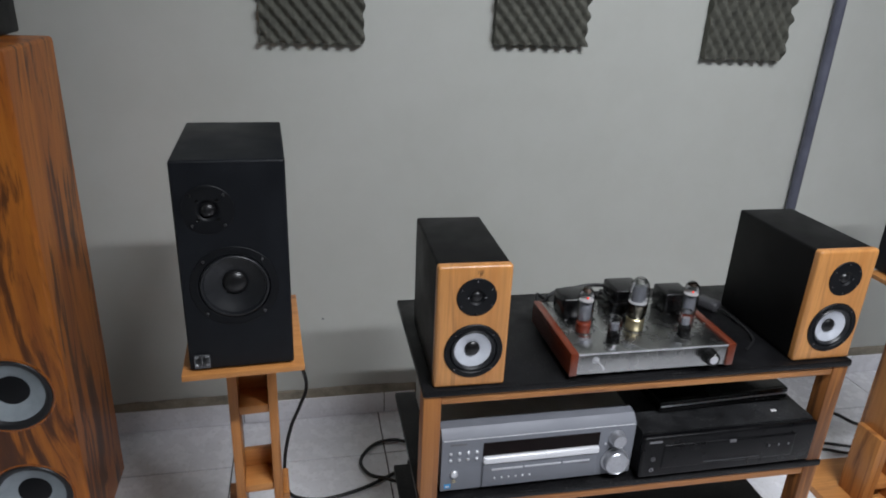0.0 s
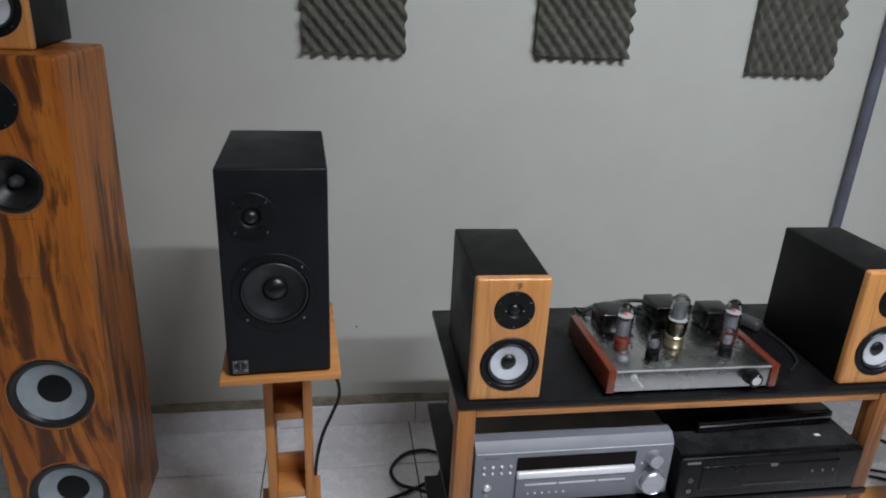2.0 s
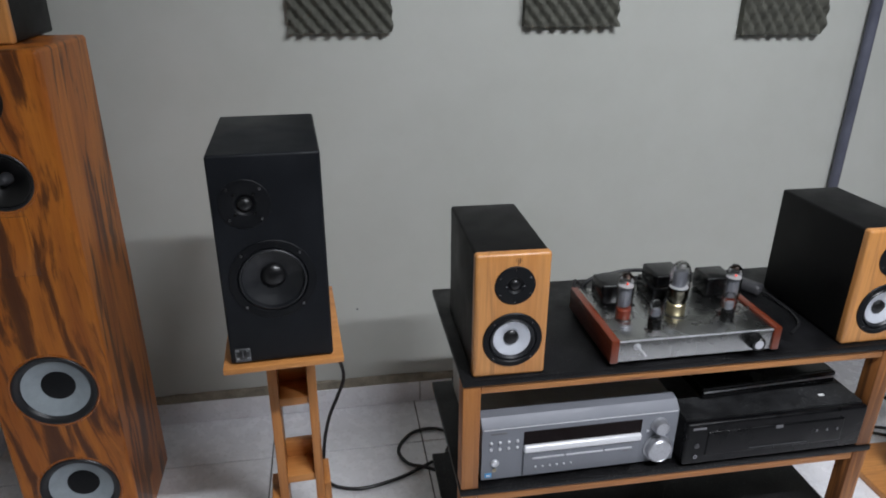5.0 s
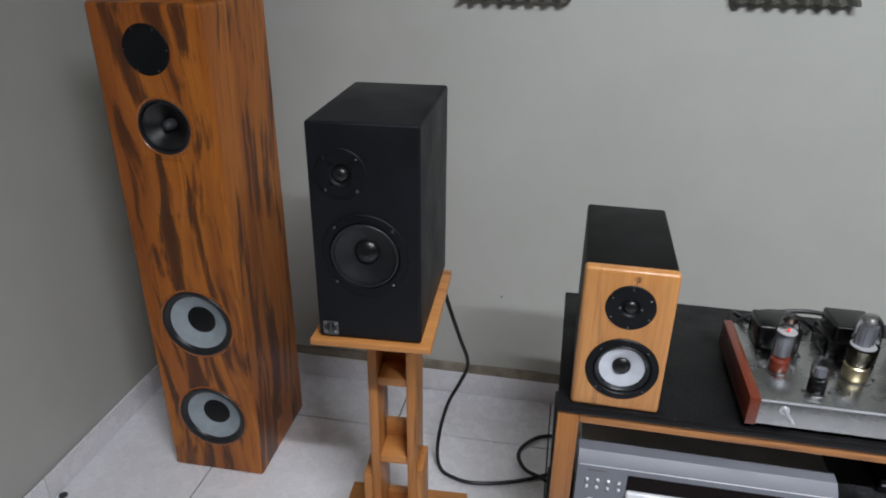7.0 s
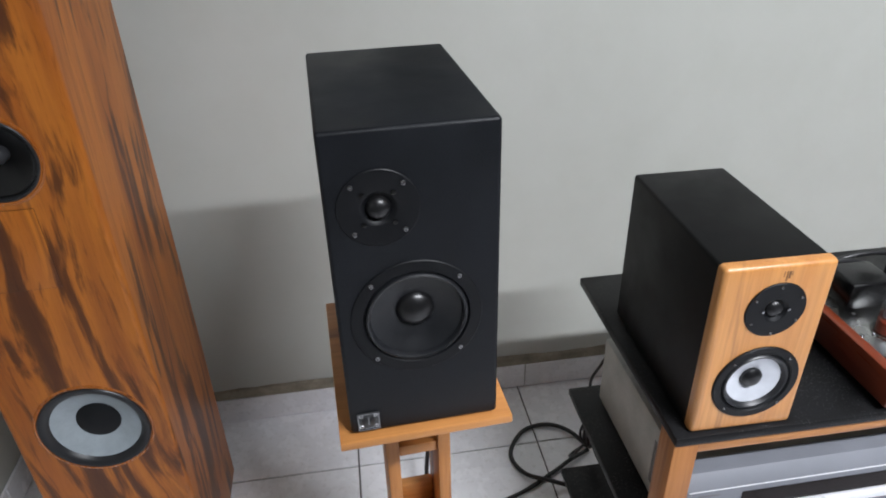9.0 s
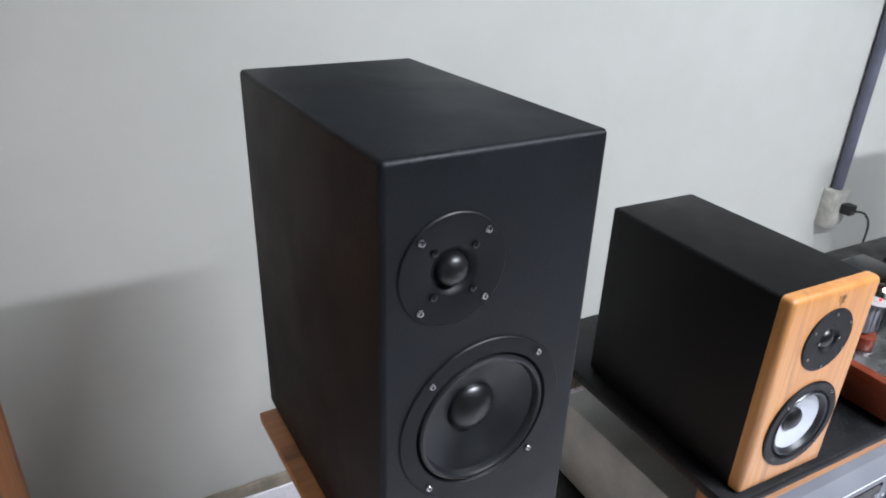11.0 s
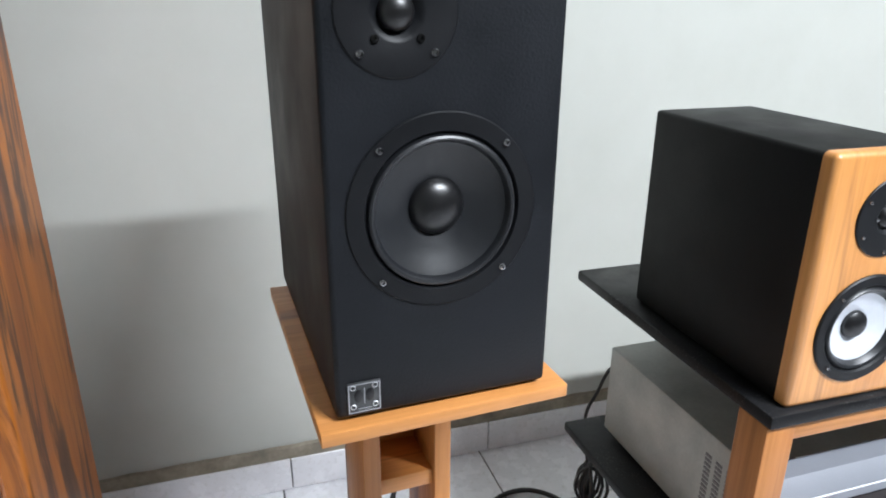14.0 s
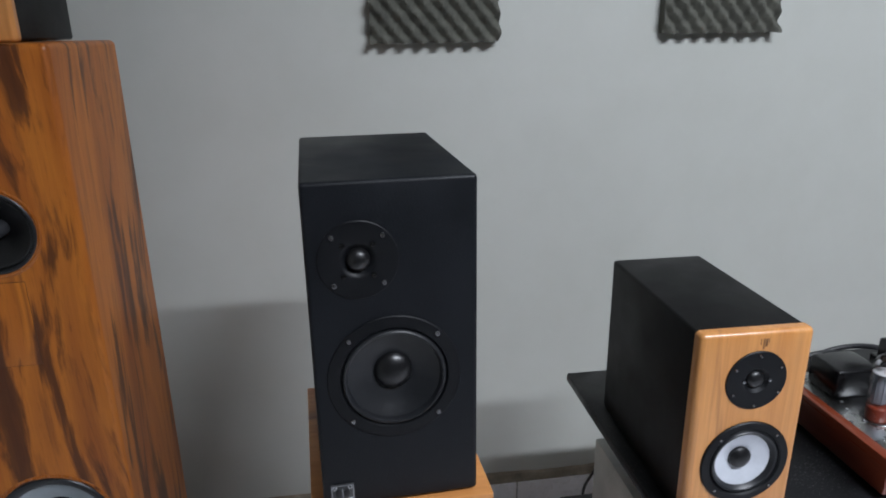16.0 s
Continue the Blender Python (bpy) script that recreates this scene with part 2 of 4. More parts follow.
M_SILVERCONE = surface("silver_cone", (0.68, 0.71, 0.77), 0.42, metal=0.3, vary=0.06, scale=40, relief=0.05)
M_GREYCONE = surface("grey_paper_cone", (0.335, 0.385, 0.415), 0.6, metal=0.0, vary=0.1, scale=40, relief=0.15)
M_SCREW = surface("steel_screw", (0.36, 0.36, 0.375), 0.16, metal=1.0, vary=0.1, relief=0)
M_LAMINATE = surface("dusty_black_laminate", (0.0056, 0.0056, 0.0064), 0.45, spec=0.24, vary=0.5, scale=14, fine=160, relief=0.1, rough_vary=0.2, dust=0.8)
M_SILVER = surface("silver_plastic", (0.190, 0.200, 0.226), 0.55, metal=0.12, vary=0.06, fine=400, relief=0.08)
M_BRIGHT = surface("bright_silver_trim", (0.74, 0.75, 0.78), 0.36, metal=0.75, vary=0.04, relief=0)
M_TRIMBAR = surface("pale_silver_bar", (0.82, 0.83, 0.86), 0.35, metal=0.2, vary=0.03, relief=0)
M_CASE = surface("dusty_grey_case", (0.40, 0.42, 0.402), 0.55, vary=0.18, scale=14, fine=200)
M_STEEL = surface("brushed_steel", (0.40, 0.405, 0.40), 0.27, metal=1.0, vary=0.04, scale=20, fine=300, relief=0.05, rough_vary=0.03)
M_BLACKGLOSS = surface("gloss_black_enamel", (0.0055, 0.0055, 0.006), 0.2, spec=0.4, vary=0.2, relief=0)
M_BLACKDUST = surface("dusty_black_metal", (0.0042, 0.0042, 0.0050), 0.36, spec=0.20, vary=0.4, scale=18, fine=140, relief=0.08, rough_vary=0.2)
M_DUSTTOP = surface("dust_filmed_black_metal", (0.014, 0.0145, 0.0155), 0.5, spec=0.3, vary=0.6, scale=14, fine=120, relief=0.1, rough_vary=0.2, dust=1.0)
M_DISPLAY = surface("dark_display_glass", (0.0055, 0.0022, 0.0022), 0.10, spec=0.10, vary=0.1, relief=0)
M_BAKE = surface("black_bakelite", (0.006, 0.006, 0.006), 0.14, vary=0.1, relief=0)
M_REDBASE = surface("red_brown_tube_base", (0.17, 0.030, 0.014), 0.25, vary=0.1, relief=0)
M_BRASS = surface("brass_tube_base", (0.62, 0.54, 0.34), 0.36, metal=1.0, vary=0.1, relief=0)
M_PLATE_GREY = surface("tube_anode", (0.30, 0.31, 0.34), 0.38, metal=0.6, vary=0.2, relief=0)
M_NICKEL = surface("dulled_mirror_coating", (0.36, 0.33, 0.26), 0.16, metal=1.0, vary=0.3, scale=60, relief=0)
M_GETTER = surface("silver_getter_flash", (0.75, 0.74, 0.72), 0.15, metal=1.0, vary=0.2, relief=0)
M_MICA = surface("mica", (0.42, 0.42, 0.42), 0.4, vary=0.1, relief=0)
M_FLASH = surface("brown_getter_flash", (0.16, 0.11, 0.09), 0.14, metal=1.0, vary=0.2, relief=0)
M_GLASS = thin_glass()
M_HEATER = glow("heater_glow", (1.0, 0.05, 0.03), 1.1)
M_FOAM = surface("grey_acoustic_foam", (0.098, 0.098, 0.080), 0.95, vary=0.25, scale=25, fine=400, relief=0.5, depth=0.002)
M_PIPE = surface("grey_conduit", (0.105, 0.110, 0.145), 0.40, vary=0.2, scale=14, relief=0.05)
M_BOX = surface("yellowed_grey_plastic", (0.47, 0.46, 0.41), 0.5, vary=0.25, scale=40)
M_CABLE = surface("black_cable_sheath", (0.012, 0.012, 0.013), 0.42, vary=0.15, relief=0.05)
M_GREYPLUG = surface("grey_plug", (0.045, 0.046, 0.050), 0.45, vary=0.2)
M_PALEPLUG = surface("pale_grey_plug", (0.050, 0.050, 0.054), 0.45, vary=0.2)
M_BADGE = surface("engraved_silver_badge", (0.075, 0.078, 0.080), 0.4, metal=0.6, vary=0.15, scale=60, relief=0)
M_BADGEBACK = surface("black_badge_plate", (0.008, 0.008, 0.009), 0.35, vary=0.15, relief=0)
M_LIP = wood("glossy_lip_wood", (0.40, 0.125, 0.020), (0.30, 0.085, 0.014), (0.10, 0.03, 0.01), 0.4, 0.24, coat=0.6)
M_JOINT = surface("dark_brown_joint", (0.075, 0.026, 0.010), 0.6, relief=0)
M_KNOT = surface("dark_timber_streak", (0.20, 0.085, 0.028), 0.5, vary=0.4, scale=120, relief=0)
M_KNOB = surface("brushed_silver_knob", (0.50, 0.51, 0.54), 0.42, metal=0.85, vary=0.12, scale=160, relief=0.1)
M_GREYINK = surface("grey_print", (0.16, 0.16, 0.17), 0.5, relief=0)
M_BLUE = surface("blue_sticker", (0.04, 0.33, 0.70), 0.4, vary=0.05, relief=0)
M_WHITE = surface("white_sticker", (0.75, 0.75, 0.74), 0.4, vary=0.05, relief=0)


# ---- mesh helpers ----
def mesh_of(name, bm, mat):
    bmesh.ops.recalc_face_normals(bm, faces=bm.faces)
    me = bpy.data.meshes.new(name)
    bm.to_mesh(me)
    bm.free()
    me.materials.append(mat)
    for p in me.polygons:
        p.use_smooth = True
    me.set_sharp_from_angle(angle=radians(32))
    return me


def part(name, bm, mat, parent, label=""):
    ob = new(name, mesh_of(name, bm, mat))
    ob.parent = parent
    if label:
        tagged(ob, label)
    return ob


def thing(name, m, label, category, group="", kind=""):
    ob = new(name)
    ob.matrix_world = m
    ob.empty_display_size = 0.05
    return tagged(ob, label, category, group, kind)


def structure(name, bm, mat, label, category, parent=None):
    ob = new(name, mesh_of(name, bm, mat))
    if parent:
        ob.parent = parent
    return tagged(ob, label, category, kind="structure")


def box(x0, x1, y0, y1, z0, z1, r=0.0, seg=2, bm=None):
    bm = bm or bmesh.new()
    vs = [bm.verts.new((x, y, z)) for x in (x0, x1) for y in (y0, y1) for z in (z0, z1)]
    fs = [bm.faces.new([vs[i] for i in q]) for q in ((0, 1, 3, 2), (4, 6, 7, 5), (0, 4, 5, 1), (2, 3, 7, 6), (0, 2, 6, 4), (1, 5, 7, 3))]
    if r:
        es = list({e for f in fs for e in f.edges})
        bmesh.ops.bevel(bm, geom=es, offset=r, segments=seg, affect="EDGES", profile=0.5)
    return bm


def lathe(profile, c, axis="y", n=40, bm=None):
    """Turns (radius, height) points about an axis through c."""
    bm = bm or bmesh.new()
    rings = []
    for r, h in profile:
        if r < 1e-6:
            p = (c[0], c[1] + h, c[2]) if axis == "y" else (c[0], c[1], c[2] + h)
            rings.append([bm.verts.new(p)])
            continue
        ring = []
        for i in range(n):
            a = 2 * math.pi * i / n
            u, v = r * math.cos(a), r * math.sin(a)
            ring.append(bm.verts.new((c[0] + u, c[1] + h, c[2] + v) if axis == "y" else (c[0] + u, c[1] + v, c[2] + h)))
        rings.append(ring)
    for a, b in zip(rings, rings[1:]):
        for i in range(n):
            j = (i + 1) % n
            if len(a) == 1 and len(b) == 1:
                continue
            if len(a) == 1:
                bm.faces.new((a[0], b[i], b[j]))
            elif len(b) == 1:
                bm.faces.new((a[i], a[j], b[0]))
            else:
                bm.faces.new((a[i], a[j], b[j], b[i]))
    return bm


def tube(points, r, n=10, steps=8):
    """A round cable along a smooth line through the points."""
    bm = bmesh.new()
    P = [Vector(p) for p in points]
    P = [P[0] * 2 - P[1]] + P + [P[-1] * 2 - P[-2]]
    line = []
    for i in range(1, len(P) - 2):
        for k in range(steps):
            t = k / steps
            a, b, c, d = P[i - 1:i + 3]
            line.append(0.5 * (2 * b + (c - a) * t + (2 * a - 5 * b + 4 * c - d) * t * t + (3 * b - a - 3 * c + d) * t ** 3))
    line.append(P[-2])
    side, rings = Vector((0.3, 0.2, 1)), []
    for i, p in enumerate(line):
        d = (line[min(i + 1, len(line) - 1)] - line[max(i - 1, 0)]).normalized()
        side = (side - d * side.dot(d)).normalized()
        other = d.cross(side)
        rings.append([bm.verts.new(p + r * (math.cos(2 * math.pi * k / n) * side + math.sin(2 * math.pi * k / n) * other)) for k in range(n)])
    for a, b in zip(rings, rings[1:]):
        for k in range(n):
            bm.faces.new((a[k], a[(k + 1) % n], b[(k + 1) % n], b[k]))
    bm.faces.new(rings[0])
    bm.faces.new(rings[-1])
    return bm


def front_panel(w, h, holes, deep, r, back=True):
    """A board w x h with round holes cut in its front (y = 0), edges rounded by r, reaching back to y = deep."""
    bm = bmesh.new()
    x0, x1, z0, z1 = -w / 2 + r, w / 2 - r, r, h - r
    def quad(a, b, c, d):
        bm.faces.new([bm.verts.new(p) for p in (a, b, c, d)])
    level = z0
    for cx, cz, hr, hd in sorted(holes, key=lambda q: q[1]):
        lo, hi = cz - hr - 0.002, cz + hr + 0.002
        quad((x0, 0, level), (x1, 0, level), (x1, 0, lo), (x0, 0, lo))
        angles = [2 * math.pi * i / 48 for i in range(48)]
        angles += [math.atan2(zz - cz, xx - cx) % (2 * math.pi) for xx in (x0, x1) for zz in (lo, hi)]
        angles.sort()
        inner, outer, deepv = [], [], []
        for a in angles:
            ca, sa = math.cos(a), math.sin(a)
            k = min(((x1 - cx) / ca if ca > 1e-9 else (x0 - cx) / ca if ca < -1e-9 else 1e9), ((hi - cz) / sa if sa > 1e-9 else (lo - cz) / sa if sa < -1e-9 else 1e9))
            outer.append(bm.verts.new((cx + k * ca, 0, cz + k * sa)))
            inner.append(bm.verts.new((cx + hr * ca, 0, cz + hr * sa)))
            deepv.append(bm.verts.new((cx + hr * ca, hd, cz + hr * sa)))
        for i in range(len(angles)):
            j = (i + 1) % len(angles)
            bm.faces.new((outer[i], outer[j], inner[j], inner[i]))
            bm.faces.new((inner[i], inner[j], deepv[j], deepv[i]))
        bm.faces.new(deepv)
        level = hi
    quad((x0, 0, level), (x1, 0, level), (x1, 0, z1), (x0, 0, z1))
    # rounded edge with rounded corners, sides and back
    def loop(o, y):
        ring = []
        for cx, cz, start in ((x0, z0, math.pi), (x1, z0, 1.5 * math.pi), (x1, z1, 0.0), (x0, z1, 0.5 * math.pi)):
            for k in range(5):
                q = start + math.pi / 8 * k
                ring.append(bm.verts.new((cx + o * math.cos(q), y, cz + o * math.sin(q))))
        return ring
    loops = []
    for i in range(5):
        q = math.pi / 2 * i / 4
        loops.append(loop(r * math.sin(q), r * (1 - math.cos(q))))
    loops.append(loop(r, deep))
    for p, q in zip(loops, loops[1:]):
        for i in range(len(p)):
            j = (i + 1) % len(p)
            bm.faces.new((p[i], p[j], q[j], q[i]))
    if back:
        bm.faces.new(loops[-1])
    bmesh.ops.remove_doubles(bm, verts=bm.verts, dist=1e-5)
    return bm


def screw(parent, x, z, y, r=0.0032):
    r *= 0.90
    s = part("screw", lathe([(r, 0.0), (r, -0.0012), (r * 0.75, -0.0022), (r * 0.42, -0.0023), (r * 0.36, -0.0010), (0, -0.0010)], (x, y, z), n=12), M_SCREW, parent)
    return s


# ---- loudspeakers ----
def bookshelf_speaker(m, label, group, knot=False):
    """Small two-way box, hardwood front 139 x 258 mm."""
    w, h, d = 0.1425, 0.2575, 0.275
    t = thing("bookshelf_speaker", m, label, "speaker", group)
    part("cabinet", box(-w / 2 + 0.001, w / 2 - 0.001, 0.0130, d, 0.001, h - 0.002, 0.0050, 3), M_VINYL2, t, "matt black vinyl box")
    tz, wz, x = 0.194, 0.080, 0.004
    baffle = part("baffle", front_panel(w, h, [(x, tz, 0.0385, 0.012), (x, wz, 0.0575, 0.0150)], 0.0152, 0.0065), M_BAFFLE, t, "pale hardwood front board with rounded edges")
    if knot:
        for a, b, lo, hi in ((0.0066, 0.0088, 0.2345, 0.2478), (0.0096, 0.0122, 0.2375, 0.2478), (0.0034, 0.0046, 0.2400, 0.2478), (0.0132, 0.0140, 0.2415, 0.2478)):
            part("knot", box(a, b, -0.0002, 0.001, lo, hi), M_KNOT, baffle, "dark streak in the timber")
    tw = part("tweeter", lathe([(0.0385, 0.004), (0.0385, -0.0012), (0.0375, -0.002), (0.0165, -0.0019), (0.0145, -0.0006), (0.0122, 0.0018), (0.0112, 0.0022)], (x, 0, tz)), M_FLANGE, t, "round black tweeter plate")
    part("dome", lathe([(0.0112, 0.0022), (0.0100, -0.0004), (0.007, -0.0024), (0.0035, -0.0034), (0, -0.0037)], (x, 0, tz), n=24), M_DOME, tw)
    for i in range(6):
        a = math.pi / 6 + math.pi / 3 * i
        screw(tw, x + 0.033 * math.cos(a), tz + 0.033 * math.sin(a), -0.0018, 0.0021)
    for sx in (-1, 1):
        part("terminal", lathe([(0.002, 0), (0.002, -0.002), (0, -0.0026)], (x + sx * 0.0165, -0.0012, tz), n=10), M_SCREW, tw)
    wf = part("woofer", lathe([(0.0575, 0.004), (0.0575, -0.0015), (0.056, -0.0028), (0.0475, -0.0030), (0.0455, -0.0012), (0.0450, 0.004)], (x, 0, wz), n=48), M_FLANGE, t, "black woofer frame")
    part("surround", lathe([(0.0455, 0.003), (0.0445, -0.0005), (0.0425, -0.0028), (0.0400, -0.0020), (0.0378, 0.0006), (0.0362, 0.0034)], (x, 0, wz), n=48), M_RUBBER, wf)
    part("cone", lathe([(0.0364, 0.0033), (0.031, 0.0048), (0.023, 0.0082), (0.0145, 0.0112)], (x, 0, wz), n=48), M_SILVERCONE, wf, "pale silver cone")
    part("dust_cap", lathe([(0.0148, 0.0112), (0.0142, 0.0076), (0.0112, 0.0048), (0.006, 0.0030), (0, 0.0024)], (x, 0, wz), n=28), M_DOME, wf, "black dust cap")
    for i in range(4):
        a = math.pi / 4 + math.pi / 2 * i
        screw(wf, x + 0.0515 * math.cos(a), wz + 0.0515 * math.sin(a), -0.0026, 0.0022)
    return t


def monitor_speaker(m, label, group):
    """Black two-way monitor 178 x 380 x 297 mm on four rubber feet."""
    w, h, d = 0.180, 0.381, 0.297
    t = thing("monitor_speaker", m, label, "speaker", group)
    tx, tz, wx, wz = -0.0360, 0.2980, -0.003, 0.1598
    shell = front_panel(w, h, [(tx, tz, 0.0425, 0.016), (wx, wz, 0.0735, 0.034)], d, 0.0045)
    part("cabinet", shell, M_VINYL, t, "black leather-grain box")
    tw = part("tweeter", lathe([(0.0425, 0.003), (0.0425, -0.0006), (0.0415, -0.0014), (0.0200, -0.0013), (0.0184, -0.0008), (0.0160, 0.0008), (0.0138, 0.0026), (0.0126, 0.0034)], (tx, 0, tz), n=48), M_FLANGE, t, "flush round black tweeter plate")
    part("dome", lathe([(0.0127, 0.0034), (0.0124, 0.0014), (0.0116, -0.0008), (0.0100, -0.0030), (0.0075, -0.0048), (0.0044, -0.0060), (0.0020, -0.0065), (0, -0.0066)], (tx, 0, tz), n=36), M_DOME, tw, "soft black dome")
    for sx in (-1, 1):
        for sz in (-1, 1):
            screw(tw, tx + sx * 0.0258, tz + sz * 0.0258, -0.0012, 0.0033)
            part("small_screw", lathe([(0.0030, 0.0), (0.0028, -0.0014), (0.0012, -0.0016), (0.001, -0.0008), (0, -0.0008)], (tx + sx * 0.0158, -0.0011, tz + sz * 0.0165), n=12), M_BAKE, tw)
    wf = part("woofer", lathe([(0.0735, 0.004), (0.0735, -0.0006), (0.0725, -0.0016), (0.0600, -0.0018), (0.0582, 0.0010), (0.0576, 0.0060)], (wx, 0, wz), n=64), M_FLANGE, t, "flush black woofer frame")
    part("surround", lathe([(0.0580, 0.0045), (0.0574, 0.0004), (0.0563, -0.0020), (0.0547, -0.0030), (0.0532, -0.0024), (0.0520, -0.0004), (0.0510, 0.0036)], (wx, 0, wz), n=64), M_RUBBER, wf, "half-roll rubber surround")
    part("cone", lathe([(0.0513, 0.0034), (0.047, 0.0054), (0.040, 0.0092), (0.031, 0.0132), (0.021, 0.0168)], (wx, 0, wz), n=64), M_CONE, wf, "smooth black cone")
    part("dust_cap", lathe([(0.0220, 0.0170), (0.0216, 0.0156), (0.0202, 0.0134), (0.0178, 0.0112), (0.0143, 0.0090), (0.0103, 0.0073), (0.0057, 0.0061), (0.0026, 0.0057), (0, 0.0056)], (wx, 0, wz), n=40), M_DOME, wf, "shiny black dome cap")
    for sx in (-1, 1):
        for sz in (-1, 1):
            screw(wf, wx + sx * 0.0478, wz + sz * 0.0485, -0.0015, 0.0032)
    badge = part("badge", box(-0.0815, -0.0545, -0.0016, 0.0004, 0.0045, 0.0315, 0.0012), M_BADGE, t, "small grey metal plate with dark ornament")
    x0, x1, z0, z1 = -0.0815, -0.0545, 0.0045, 0.0315
    def inlay(a, b, c, e):
        part("inlay", box(x0 + a * 0.027, x0 + b * 0.027, -0.0022, -0.0014, z0 + c * 0.027, z0 + e * 0.027), M_SCREW, badge)
    for q in (0.33, 0.67):
        oval = lathe([(0.0042, 0.0), (0.0042, -0.0004), (0.0036, -0.0007), (0, -0.0008)], (0, 0, 0), n=20)
        bmesh.ops.transform(oval, matrix=pose(x0 + q * 0.027, -0.0015, z0 + 0.56 * 0.027) @ Matrix.Diagonal((0.85, 1, 1.35, 1)), verts=oval.verts)
        part("inlay", oval, M_BADGEBACK, badge)
        for sz in (0.22, 0.84):
            part("scroll", lathe([(0.0016, -0.0014), (0.0020, -0.0021), (0.0026, -0.0014)], (x0 + (0.5 + (q - 0.5) * 1.9) * 0.027, 0, z0 + sz * 0.027), n=16), M_BRIGHT, badge)
    inlay(0.30, 0.70, 0.14, 0.17)
    inlay(0.485, 0.515, 0.30, 0.82)
    for a, b, c, e in ((0.03, 0.97, 0.93, 0.97), (0.03, 0.97, 0.03, 0.07), (0.03, 0.07, 0.07, 0.93), (0.93, 0.97, 0.07, 0.93)):
        inlay(a, b, c, e)
    for sx in (-1, 1):
        for y in (0.035, d - 0.035):
            part("rubber_foot", lathe([(0, -0.003), (0.009, -0.003), (0.010, -0.0005), (0.010, 0.001), (0, 0.001)], (sx * 0.068, y, 0), "z", 16), M_RUBBER, t)
    return t


def tower_speaker(m, label):
    w, h, d = 0.250, 1.185, 0.290
    t = thing("tower_speaker", m, label, "speaker")
    d1, d2, d3, d4 = 1.096, 0.939, 0.457, 0.179
    mx, wx = 0.008, 0.006
    shell = front_panel(w, h, [(-0.004, d1, 0.051, 0.012), (mx, d2, 0.059, 0.045), (wx, d3, 0.088, 0.062), (wx, d4, 0.088, 0.062)], d, 0.009)
    part("cabinet", shell, M_TIGER, t, "lacquered tigerwood with dark streaks")
    tw = part("tweeter", lathe([(0.051, 0.003), (0.051, -0.0012), (0.0495, -0.0022), (0.0485, -0.0014), (0, -0.0014)], (-0.004, 0, d1), n=48), M_FLANGE, t, "round tweeter behind black mesh")
    for i in range(6):
        a = math.pi / 3 * i
        screw(tw, -0.004 + 0.046 * math.cos(a), d1 + 0.046 * math.sin(a), -0.0014, 0.0024)
    md = part("midrange", lathe([(0.059, 0.004), (0.059, -0.001), (0.0575, -0.002), (0.0545, -0.001), (0.053, 0.004)], (mx, 0, d2), n=48), M_RUBBER, t, "black midrange driver")
    part("cone", lathe([(0.0535, 0.003), (0.050, 0.0015), (0.046, 0.004), (0.030, 0.018), (0.013, 0.030)], (mx, 0, d2), n=48), M_MIDCONE, md)
    part("phase_plug", lathe([(0.0125, 0.032), (0.0122, 0.018), (0.010, 0.010), (0.005, 0.005), (0, 0.004)], (mx, 0, d2), n=24), M_GREYPLUG, md, "grey bullet plug")
    for x, z, r in ((mx, d2, 0.059), (wx, d3, 0.088), (wx, d4, 0.088)):
        part("recess_lip", lathe([(r + 0.0065, 0.0008), (r + 0.006, -0.0005), (r + 0.003, -0.0012), (r + 0.0005, 0.0010)], (x, 0, z), n=64), M_LIP, t, "glossy rounded lip round the driver")
    for z in (d3, d4):
        wf = part("woofer", lathe([(0.088, 0.006), (0.088, -0.001), (0.0865, -0.0028), (0.083, -0.0030), (0.080, -0.0022), (0.0750, 0.0010), (0.0710, 0.0070)], (wx, 0, z), n=64), M_RUBBER, t, "woofer with black rubber rim")
        rings = [(0.0712, 0.0066)]
        for i in range(1, 13):
            f = i / 12
            rings.append((0.0712 - f * 0.0354, 0.0066 + f * 0.0170 + (0.0002 if i % 2 else -0.0002)))
        part("cone", lathe(rings, (wx, 0, z), n=64), M_GREYCONE, wf, "grey ribbed paper cone")
        part("dust_cap", lathe([(0.0362, 0.0240), (0.0352, 0.0215), (0.026, 0.0190), (0.013, 0.0178), (0, 0.0174)], (wx, 0, z), n=40), M_FLANGE, wf, "flat black centre cap")
    part("panel_joint", box(-0.0505, 0.0386, -0.0005, 0.004, d2 - 0.2005, d2 - 0.0714), M_JOINT, t, "dark joint round the inlay")
    part("port_cover", box(-0.05, 0.038, -0.0015, 0.004, d2 - 0.20, d2 - 0.072, 0.001), M_TIGER, t, "inlaid tigerwood panel")
    return t


